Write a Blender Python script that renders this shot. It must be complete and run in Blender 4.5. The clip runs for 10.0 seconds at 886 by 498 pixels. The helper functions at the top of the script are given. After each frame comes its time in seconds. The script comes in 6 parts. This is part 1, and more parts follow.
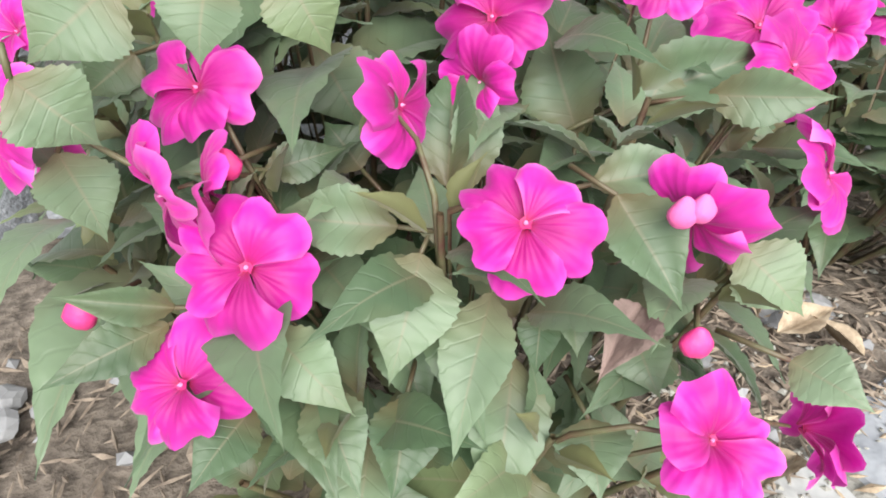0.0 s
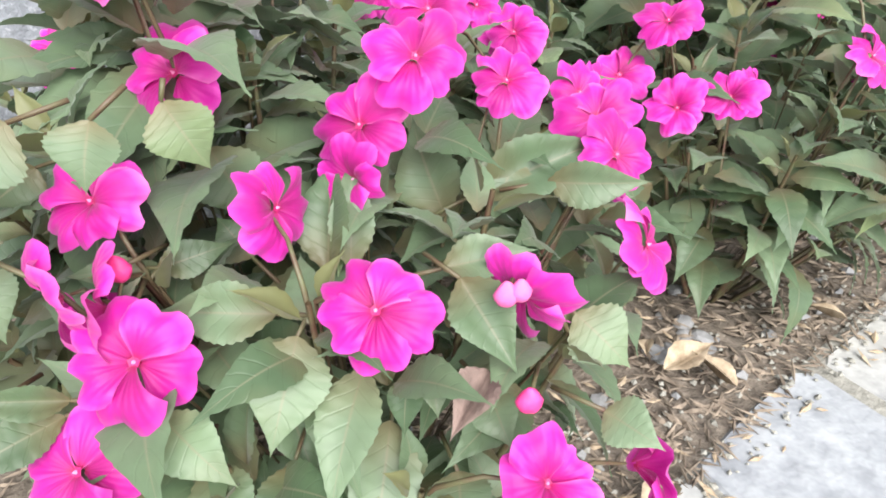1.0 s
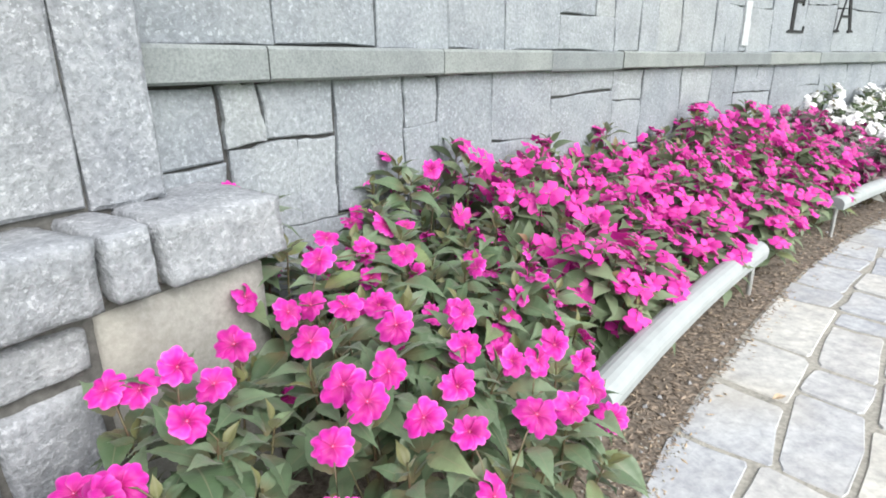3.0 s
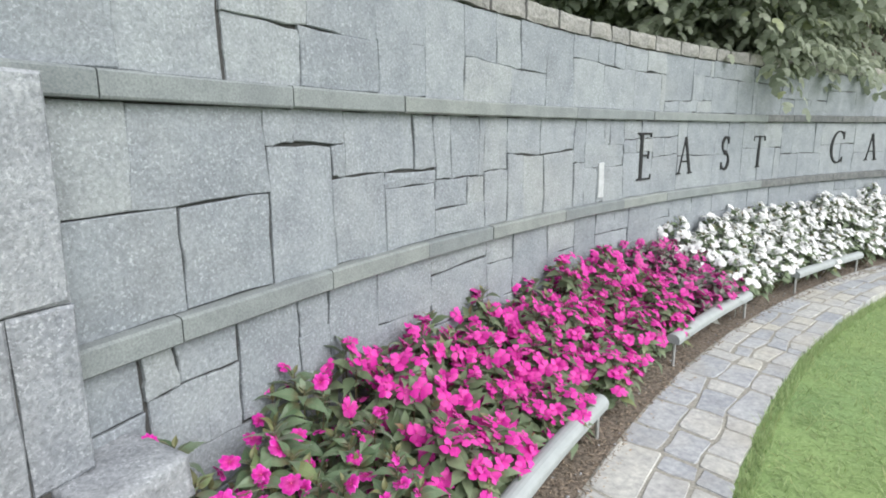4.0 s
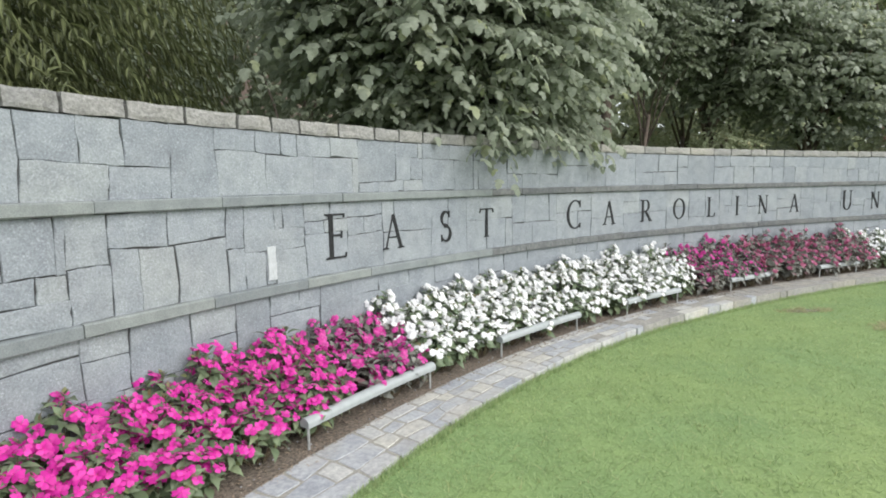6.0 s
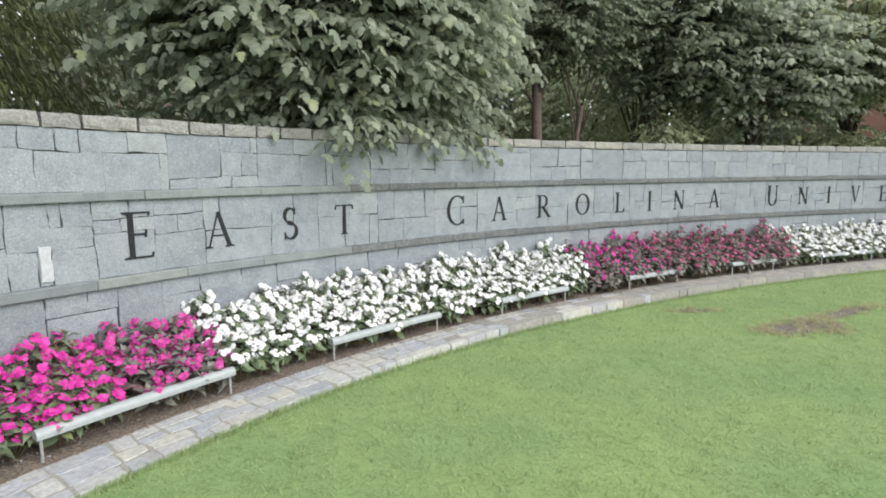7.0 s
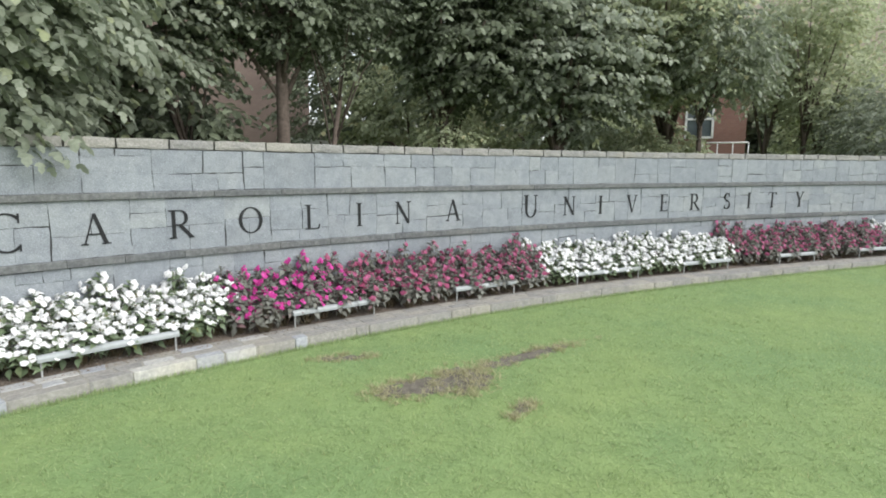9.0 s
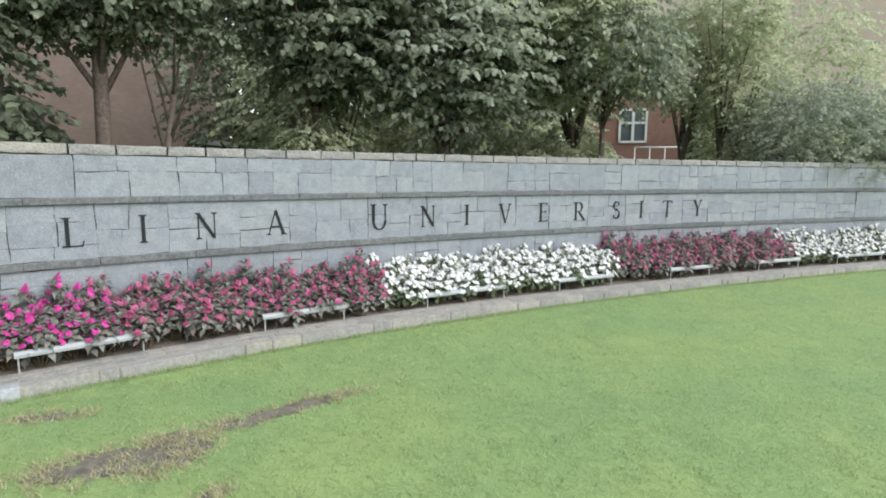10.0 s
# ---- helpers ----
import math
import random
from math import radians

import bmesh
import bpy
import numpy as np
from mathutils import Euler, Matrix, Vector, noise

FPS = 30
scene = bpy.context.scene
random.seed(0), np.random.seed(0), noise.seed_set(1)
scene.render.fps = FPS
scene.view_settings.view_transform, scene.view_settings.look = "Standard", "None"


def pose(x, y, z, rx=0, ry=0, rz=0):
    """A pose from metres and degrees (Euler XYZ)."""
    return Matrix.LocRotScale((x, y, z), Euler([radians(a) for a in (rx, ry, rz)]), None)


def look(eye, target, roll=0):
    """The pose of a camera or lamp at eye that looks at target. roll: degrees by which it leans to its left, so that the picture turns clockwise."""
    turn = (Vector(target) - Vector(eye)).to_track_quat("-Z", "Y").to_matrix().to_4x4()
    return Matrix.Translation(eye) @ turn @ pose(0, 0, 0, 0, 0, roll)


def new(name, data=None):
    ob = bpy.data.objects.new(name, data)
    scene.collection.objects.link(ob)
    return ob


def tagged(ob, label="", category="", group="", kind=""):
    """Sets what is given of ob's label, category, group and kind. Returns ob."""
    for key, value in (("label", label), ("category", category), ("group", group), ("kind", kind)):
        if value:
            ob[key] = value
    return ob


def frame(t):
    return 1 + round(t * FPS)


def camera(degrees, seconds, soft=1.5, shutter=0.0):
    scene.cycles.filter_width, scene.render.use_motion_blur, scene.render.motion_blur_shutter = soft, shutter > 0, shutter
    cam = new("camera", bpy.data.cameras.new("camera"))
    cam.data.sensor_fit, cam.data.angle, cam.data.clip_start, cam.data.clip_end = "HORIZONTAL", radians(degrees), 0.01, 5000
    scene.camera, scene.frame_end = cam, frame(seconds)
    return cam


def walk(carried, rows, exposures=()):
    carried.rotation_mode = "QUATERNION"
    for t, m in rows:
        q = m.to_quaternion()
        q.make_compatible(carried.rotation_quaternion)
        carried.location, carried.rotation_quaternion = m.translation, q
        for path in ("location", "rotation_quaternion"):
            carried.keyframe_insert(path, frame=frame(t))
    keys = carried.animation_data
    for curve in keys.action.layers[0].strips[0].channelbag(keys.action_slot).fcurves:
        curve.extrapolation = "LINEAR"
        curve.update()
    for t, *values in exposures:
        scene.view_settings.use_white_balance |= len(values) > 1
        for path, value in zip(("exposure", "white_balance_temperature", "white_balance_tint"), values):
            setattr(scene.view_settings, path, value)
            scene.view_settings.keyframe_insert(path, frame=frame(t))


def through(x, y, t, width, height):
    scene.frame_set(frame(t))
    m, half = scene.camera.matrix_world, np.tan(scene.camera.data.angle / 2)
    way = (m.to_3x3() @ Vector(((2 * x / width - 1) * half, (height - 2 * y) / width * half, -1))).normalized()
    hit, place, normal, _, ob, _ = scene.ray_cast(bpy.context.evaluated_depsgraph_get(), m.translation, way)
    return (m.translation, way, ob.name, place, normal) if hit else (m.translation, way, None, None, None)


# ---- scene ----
cam = camera(76.1, 10.0, 1.85)
PATH = [
    (0, (0.0308, 0.0465, 0.3847), (-0.0091, 1.6783, -0.7709), -0.70),
    (0.5, (0.0479, 0.0380, 0.3957), (0.0673, 1.7011, -0.7151), -0.65),
    (1, (0.0726, 0.0219, 0.4241), (0.2047, 1.7277, -0.6116), -0.50),
    (1.5, (0.1003, 0.0003, 0.4648), (0.3824, 1.7540, -0.4544), -0.48),
    (2, (0.1360, -0.0112, 0.5247), (0.5602, 1.7710, -0.2776), -0.71),
    (2.5, (0.1788, 0.0153, 0.6067), (0.7546, 1.8034, -0.0799), -0.74),
    (3, (0.2253, 0.0098, 0.8277), (0.9664, 1.7602, 0.2054), -0.78),
    (3.2, (0.2366, -0.0165, 0.9445), (1.0401, 1.7174, 0.3545), -0.89),
    (4.3, (0.2499, -0.3898, 1.4511), (1.3140, 1.2731, 1.1309), -0.35),
    (4.5, (0.2707, -0.4598, 1.4968), (1.3711, 1.1882, 1.2261), -0.39),
    (5, (0.4683, -0.9139, 1.5466), (1.6180, 0.7115, 1.3568), -0.58),
    (5.5, (0.9127, -1.0395, 1.5574), (2.1448, 0.5254, 1.3754), -0.81),
    (5.7, (1.1412, -1.1006, 1.5507), (2.4256, 0.4196, 1.3521), -1.09),
    (6.8, (2.5184, -1.9401, 1.6230), (3.8257, -0.4513, 1.3501), -0.39),
    (7, (2.7522, -2.1009, 1.6222), (4.0501, -0.6030, 1.3541), -0.45),
    (7.5, (3.4583, -2.4941, 1.6064), (4.7830, -1.0173, 1.3535), -0.43),
    (8, (4.3137, -2.8181, 1.6340), (5.6665, -1.3736, 1.3448), -0.28),
    (8.5, (5.2775, -3.1221, 1.7118), (6.6698, -1.7101, 1.4508), -0.13),
    (9, (6.3180, -3.3087, 1.7355), (7.7791, -1.9714, 1.4581), 0.09),
    (9.5, (7.3528, -3.5396, 1.7323), (8.8308, -2.2224, 1.4484), 0.27),
    (10, (8.3454, -3.9288, 1.7828), (9.8807, -2.6753, 1.5153), 0.40),
]
EXPOSURES = [(0.0, 1.4, 6500, 10), (0.6, 1.56, 6500, 10), (2.0, 1.7, 6500, 10), (2.5, 1.6, 6500, 10), (3.2, 1.28, 6450, 10), (4.3, 0.92, 6420, 10), (5.5, 0.88, 6450, 10), (7.0, 0.92, 6500, 10), (9.0, 0.9, 6420, 10), (10.0, 0.99, 6300, 10)]
walk(cam, [(t, look(eye, target, roll)) for t, eye, target, roll in PATH], EXPOSURES)

# ---- light: an overcast, bright day ----
world = bpy.data.worlds.new("sky")
scene.world = world
world.use_nodes = True
wn = world.node_tree
sky = wn.nodes.new("ShaderNodeTexSky")
sky.sky_type, sky.sun_disc = "NISHITA", False
sky.sun_elevation, sky.sun_rotation = radians(42), radians(164.5)
pale = wn.nodes.new("ShaderNodeHueSaturation")
pale.inputs["Saturation"].default_value = 0.25
wn.links.new(sky.outputs[0], pale.inputs["Color"])
wn.links.new(pale.outputs[0], wn.nodes["Background"].inputs["Color"])
wn.nodes["Background"].inputs["Strength"].default_value = 0.15
sun = new("sun", bpy.data.lights.new("sun", "SUN"))
sun.data.energy, sun.data.angle, sun.data.color = 1.6, radians(50), (1.0, 0.97, 0.93)
sun.matrix_world = look((10, -18, 17), (5, 0, 0))

# ---- the plan: a curved wall; s runs along it, off is the distance from its face (minus: towards the lawn) ----
CX, CY, RAD = 6.861, -15.421, 18.415
B2, B3, B4 = -0.323, 0.6025, -0.0283
S_END = 17.5


def radius(s):
    q = s / RAD / 0.5
    return RAD + B2 * q * q + B3 * q ** 3 + B4 * q ** 4


def at(s, off=0.0, z=0.0):
    """The place at s along the wall, off its face, at height z; past the curve's end it goes on straight."""
    if s > S_END:
        p, q = at(S_END, off, z), at(S_END - 0.1, off, z)
        return p + (p - q).normalized() * (s - S_END)
    if s < -11:
        p, q = at(-11, off, z), at(-10.9, off, z)
        return p + (p - q).normalized() * (-11 - s)
    a, r = s / RAD, radius(s) + off
    return Vector((CX + r * math.sin(a), CY + r * math.cos(a), z))


def stand(s, off=0.0, z=0.0):
    """A frame on the wall: x along it, y into it, z up."""
    along = (at(s + 0.05, off) - at(s - 0.05, off)).normalized()
    into = Vector((-along.y, along.x, 0))
    m = Matrix((along, into, (0, 0, 1))).transposed().to_4x4()
    m.translation = at(s, off, z)
    return m


# ---- small builders ----
def material(name, rough=0.7, metal=0.0):
    m = bpy.data.materials.new(name)
    m.use_nodes = True
    b = m.node_tree.nodes["Principled BSDF"]
    b.inputs["Roughness"].default_value, b.inputs["Metallic"].default_value = rough, metal
    return m, m.node_tree, b


def node(nt, kind, **inputs):
    n = nt.nodes.new(kind)
    for k, v in inputs.items():
        n.inputs[k].default_value = v
    return n


def ramp(nt, source, stops):
    r = nt.nodes.new("ShaderNodeValToRGB")
    e = r.color_ramp.elements
    while len(e) < len(stops):
        e.new(0.5)
    for el, (pos, col) in zip(e, stops):
        el.position, el.color = pos, (*col, 1)
    nt.links.new(source, r.inputs[0])
    return r.outputs[0]


def mixed(nt, fac, a, b, mode="MIX"):
    n = nt.nodes.new("ShaderNodeMix")
    n.data_type, n.blend_type = "RGBA", mode
    for value, sock in ((fac, n.inputs[0]), (a, n.inputs[6]), (b, n.inputs[7])):
        if isinstance(value, (float, int)):
            sock.default_value = value
        elif isinstance(value, tuple):
            sock.default_value = (*value, 1)
        else:
            nt.links.new(value, sock)
    return n.outputs[2]


def calc(nt, op, a, b=0.0, c=None):
    n = nt.nodes.new("ShaderNodeMath")
    n.operation = op
    for i, v in enumerate((a, b) if c is None else (a, b, c)):
        if isinstance(v, (int, float)):
            n.inputs[i].default_value = v
        else:
            nt.links.new(v, n.inputs[i])
    return n.outputs[0]


def coords(nt, kind="Object"):
    return nt.nodes.new("ShaderNodeTexCoord").outputs[kind]


def place_coords(nt):
    return nt.nodes.new("ShaderNodeNewGeometry").outputs["Position"]


def noise_tex(nt, vec, scale, detail=4.0, rough=0.6):
    n = node(nt, "ShaderNodeTexNoise", Scale=scale, Detail=detail, Roughness=rough)
    nt.links.new(vec, n.inputs["Vector"])
    return n.outputs["Fac"]


def bump(nt, b, height, strength, distance):
    n = node(nt, "ShaderNodeBump", Strength=strength, Distance=distance)
    nt.links.new(height, n.inputs["Height"])
    nt.links.new(n.outputs[0], b.inputs["Normal"])
    return n


def mesh_of(name, verts, faces, mats, smooth=False, indices=None, uv=None):
    me = bpy.data.meshes.new(name)
    me.from_pydata([tuple(v) for v in verts], [], [tuple(f) for f in faces])
    for m in (mats if isinstance(mats, (list, tuple)) else (mats,)):
        me.materials.append(m)
    if indices is not None:
        me.polygons.foreach_set("material_index", indices)
    if smooth:
        me.polygons.foreach_set("use_smooth", [True] * len(me.polygons))
    if uv is not None:
        layer = me.uv_layers.new(name="UVMap")
        for loop in me.loops:
            layer.data[loop.index].uv = uv[loop.vertex_index]
    me.update()
    return me


def thing(name, me, label, category, m=None, group="", kind=""):
    ob = tagged(new(name, me), label, category, group, kind)
    if m is not None:
        ob.matrix_basis = m
    return ob


def part(name, me, parent, label="", m=None):
    ob = new(name, me)
    ob.parent = parent
    if m is not None:
        ob.matrix_basis = m
    if label:
        ob["label"] = label
    return ob


def bm_mesh(name, bm, mat, smooth=False):
    me = bpy.data.meshes.new(name)
    bm.to_mesh(me)
    bm.free()
    for m in (mat if isinstance(mat, (list, tuple)) else (mat,)):
        me.materials.append(m)
    if smooth:
        me.polygons.foreach_set("use_smooth", [True] * len(me.polygons))
    return me


def tube(verts, faces, points, radii, sides=6):
    """Adds a tapered tube along points to the lists."""
    base = len(verts)
    for i, p in enumerate(points):
        d = (points[min(i + 1, len(points) - 1)] - points[max(i - 1, 0)]).normalized()
        u = d.orthogonal().normalized()
        v = d.cross(u)
        for k in range(sides):
            a = 2 * math.pi * k / sides
            verts.append(p + (u * math.cos(a) + v * math.sin(a)) * radii[i])
    for i in range(len(points) - 1):
        for k in range(sides):
            a, b = base + i * sides + k, base + i * sides + (k + 1) % sides
            faces.append((a, b, b + sides, a + sides))
    faces.append(tuple(base + k for k in range(sides))[::-1])
    faces.append(tuple(base + (len(points) - 1) * sides + k for k in range(sides)))


# ---- materials ----
def stone_material(name, dark, mid, light, grain=90.0, relief=0.7, tan=0.12, cream=0.0, flecks=0.0):
    """Split granite: speckled, each block of its own tone, with some rust and lichen stains."""
    m, nt, b = material(name, 0.85)
    p = place_coords(nt)
    n1 = noise_tex(nt, p, grain, 3, 0.7)
    n2 = noise_tex(nt, p, 7, 5, 0.65)
    n3 = noise_tex(nt, p, 1.6, 3)
    rnd = nt.nodes.new("ShaderNodeObjectInfo").outputs["Random"]
    isl = nt.nodes.new("ShaderNodeNewGeometry").outputs["Random Per Island"]
    r = calc(nt, "FRACT", calc(nt, "ADD", rnd, isl))
    c = ramp(nt, n1, [(0.34, dark), (0.5, mid), (0.66, light)])
    tone = ramp(nt, r, [(0.0, (0.86, 0.87, 0.89)), (0.5, (0.98, 0.985, 1.0)), (0.85, (1.03, 1.03, 1.02)), (1.0, (1.1, 1.09, 1.05))])
    c = mixed(nt, 1.0, c, tone, "MULTIPLY")
    if cream:
        c = mixed(nt, cream, c, ramp(nt, r, [(0.0, (0.84, 0.88, 0.96)), (0.45, (0.95, 0.97, 1.0)), (0.55, (1.03, 1.0, 0.95)), (1.0, (1.06, 1.02, 0.92))]), "MULTIPLY")
    blot = ramp(nt, n2, [(0.35, (0.80, 0.80, 0.82)), (0.6, (1.06, 1.06, 1.05))])
    c = mixed(nt, 0.8, c, blot, "MULTIPLY")
    if flecks:
        patchy = ramp(nt, noise_tex(nt, p, 9, 3), [(0.35, (0.35, 0.35, 0.35)), (0.65, (1, 1, 1))])
        chip = ramp(nt, noise_tex(nt, p, 105, 3, 0.6), [(0.57, (0, 0, 0)), (0.63, (1, 1, 1))])
        c = mixed(nt, calc(nt, "MULTIPLY", calc(nt, "MULTIPLY", chip, patchy), flecks * 1.35), c, tuple(k * 1.6 for k in light))
        pit = ramp(nt, noise_tex(nt, p, 120, 3, 0.6), [(0.36, (1, 1, 1)), (0.42, (0, 0, 0))])
        c = mixed(nt, calc(nt, "MULTIPLY", pit, flecks * 0.7), c, tuple(k * 0.6 for k in dark))
    stain = ramp(nt, n3, [(0.5, (0, 0, 0)), (0.72, (1, 1, 1))])
    c = mixed(nt, calc(nt, "MULTIPLY", stain, tan), c, (0.42, 0.38, 0.29))
    nt.links.new(c, b.inputs["Base Color"])
    bump(nt, b, calc(nt, "ADD", calc(nt, "MULTIPLY", n1, 0.5), n2), relief, 0.012)
    return m


GRANITE = stone_material("granite", (0.19, 0.208, 0.222), (0.231, 0.253, 0.27), (0.282, 0.306, 0.325), 85, 0.6, 0.06, 0.0, 0.38)
PIER = stone_material("split_granite", (0.185, 0.199, 0.215), (0.235, 0.25, 0.268), (0.30, 0.314, 0.332), 60, 0.8, 0.10, 0.0, 0.4)
COPING = stone_material("coping_stone", (0.17, 0.168, 0.156), (0.24, 0.236, 0.22), (0.31, 0.304, 0.285), 50, 0.9, 0.2, 0.0, 0.25)
LEDGE = stone_material("bluestone", (0.148, 0.166, 0.166), (0.19, 0.211, 0.21), (0.228, 0.247, 0.244), 160, 0.15, 0.0)
DARK_LEDGE = stone_material("dark_bluestone", (0.085, 0.09, 0.09), (0.118, 0.124, 0.124), (0.165, 0.172, 0.172), 26, 0.3, 0.06)
FLAG = stone_material("flagstone", (0.315, 0.322, 0.325), (0.395, 0.402, 0.402), (0.475, 0.48, 0.472), 30, 0.35, 0.4, 0.5)


TAN_FLAG = stone_material("weathered_flagstone", (0.22, 0.212, 0.192), (0.27, 0.262, 0.238), (0.325, 0.315, 0.287), 30, 0.4, 0.3, 0.12)


def plain(name, colour, rough=0.7, vary=0.15, scale=30.0, relief=0.2, metal=0.0, colour2=None):
    m, nt, b = material(name, rough, metal)
    n = noise_tex(nt, place_coords(nt), scale, 4)
    lo = tuple(c * (1 - vary) for c in colour)
    hi = colour2 or tuple(c * (1 + vary) for c in colour)
    nt.links.new(ramp(nt, n, [(0.3, lo), (0.7, hi)]), b.inputs["Base Color"])
    if relief:
        bump(nt, b, n, relief, 0.01)
    return m


JOINT = plain("dark_joint", (0.045, 0.045, 0.044), 0.95, 0.3, 60)
PIER_JOINT = plain("dull_mortar", (0.10, 0.098, 0.09), 0.95, 0.3, 60, 0.4)
MORTAR = plain("sandy_mortar", (0.285, 0.275, 0.24), 0.95, 0.25, 80, 0.5)
DARK_LETTER = plain("dark_letter", (0.014, 0.015, 0.016), 0.95, 0.4, 40, 0.2)
SOIL = plain("bed_soil", (0.105, 0.082, 0.062), 0.98, 0.5, 55, 1.0, colour2=(0.24, 0.20, 0.16))
BARE = plain("bare_earth", (0.135, 0.122, 0.096), 0.98, 0.4, 14, 0.8)
CHIP = plain("bark_chip", (0.16, 0.12, 0.09), 0.95, 0.5, 40, 0.4, colour2=(0.36, 0.29, 0.22))
SANDY = stone_material("sandy_stone", (0.215, 0.217, 0.205), (0.255, 0.256, 0.243), (0.30, 0.30, 0.286), 70, 0.25, 0.2)
PEBBLE = plain("grey_pebble", (0.26, 0.26, 0.26), 0.8, 0.35, 25, 0.2)
RAIL = plain("white_enamel", (0.31, 0.335, 0.335), 0.5, 0.08, 18, 0.05)
STAKE = plain("galvanised_stake", (0.42, 0.43, 0.42), 0.5, 0.2, 40, 0.1, 0.6)
BARK = plain("bark", (0.115, 0.09, 0.072), 0.95, 0.4, 18, 1.0)


def leaf_material(name, dark, light, rough=0.45, through=0.25, sheen=0.4, objects=False, back=None):
    m, nt, b = material(name, rough)
    if objects:
        r = nt.nodes.new("ShaderNodeObjectInfo").outputs["Random"]
    else:
        r = nt.nodes.new("ShaderNodeNewGeometry").outputs["Random Per Island"]
    c = ramp(nt, r, [(0.0, dark), (0.9, light), (1.0, back or light)])
    n = noise_tex(nt, place_coords(nt), 35, 3)
    c = mixed(nt, 0.35, c, ramp(nt, n, [(0.3, (0.6, 0.6, 0.6)), (0.7, (1.25, 1.25, 1.2))]), "MULTIPLY")
    if objects:
        g = nt.nodes.new("ShaderNodeSeparateXYZ")
        nt.links.new(coords(nt, "UV"), g.inputs[0])
        side = calc(nt, "ABSOLUTE", g.outputs[1])
        midline = ramp(nt, side, [(0.0, (1, 1, 1)), (0.07, (0, 0, 0))])
        vein = calc(nt, "SINE", calc(nt, "MULTIPLY", calc(nt, "SUBTRACT", g.outputs[0], calc(nt, "MULTIPLY", side, 0.16)), 52.0))
        vein = ramp(nt, vein, [(0.82, (0, 0, 0)), (1.0, (1, 1, 1))])
        c = mixed(nt, calc(nt, "MULTIPLY", vein, 0.06), c, (0.10, 0.14, 0.07))
        c = mixed(nt, calc(nt, "MULTIPLY", midline, 0.55), c, (0.28, 0.26, 0.17))
        foot = ramp(nt, g.outputs[0], [(0.0, (1, 1, 1)), (0.38, (0, 0, 0))])
        c = mixed(nt, calc(nt, "MULTIPLY", foot, 0.6), c, (0.22, 0.13, 0.06))
        blotch = ramp(nt, noise_tex(nt, place_coords(nt), 22, 2), [(0.55, (0, 0, 0)), (0.7, (1, 1, 1))])
        c = mixed(nt, calc(nt, "MULTIPLY", blotch, 0.22), c, (0.20, 0.20, 0.10))
        bump(nt, b, calc(nt, "ADD", n, calc(nt, "MULTIPLY", vein, -0.3)), 0.3, 0.002)
    nt.links.new(c, b.inputs["Base Color"])
    b.inputs["Sheen Weight"].default_value = sheen * 0.5
    tr = nt.nodes.new("ShaderNodeBsdfTranslucent")
    nt.links.new(c, tr.inputs[0])
    mx = node(nt, "ShaderNodeMixShader", Fac=through)
    nt.links.new(b.outputs[0], mx.inputs[1])
    nt.links.new(tr.outputs[0], mx.inputs[2])
    nt.links.new(mx.outputs[0], nt.nodes["Material Output"].inputs[0])
    return m


LEAF_NEAR = leaf_material("impatiens_leaf", (0.078, 0.134, 0.064), (0.20, 0.278, 0.166), 0.38, 0.35, objects=True, back=(0.19, 0.245, 0.10))
LEAF = leaf_material("impatiens_foliage", (0.115, 0.165, 0.085), (0.24, 0.31, 0.18), 0.42, 0.4, back=(0.21, 0.24, 0.08))
YOUNG = leaf_material("young_leaf", (0.16, 0.115, 0.05), (0.165, 0.20, 0.08), back=(0.21, 0.08, 0.05))
BRONZE = leaf_material("bronze_foliage", (0.125, 0.125, 0.105), (0.225, 0.235, 0.20), back=(0.27, 0.12, 0.15))
PINK = leaf_material("magenta_petal", (0.46, 0.006, 0.22), (0.72, 0.022, 0.40), 0.6, 0.3, 0.3, back=(0.80, 0.10, 0.44))


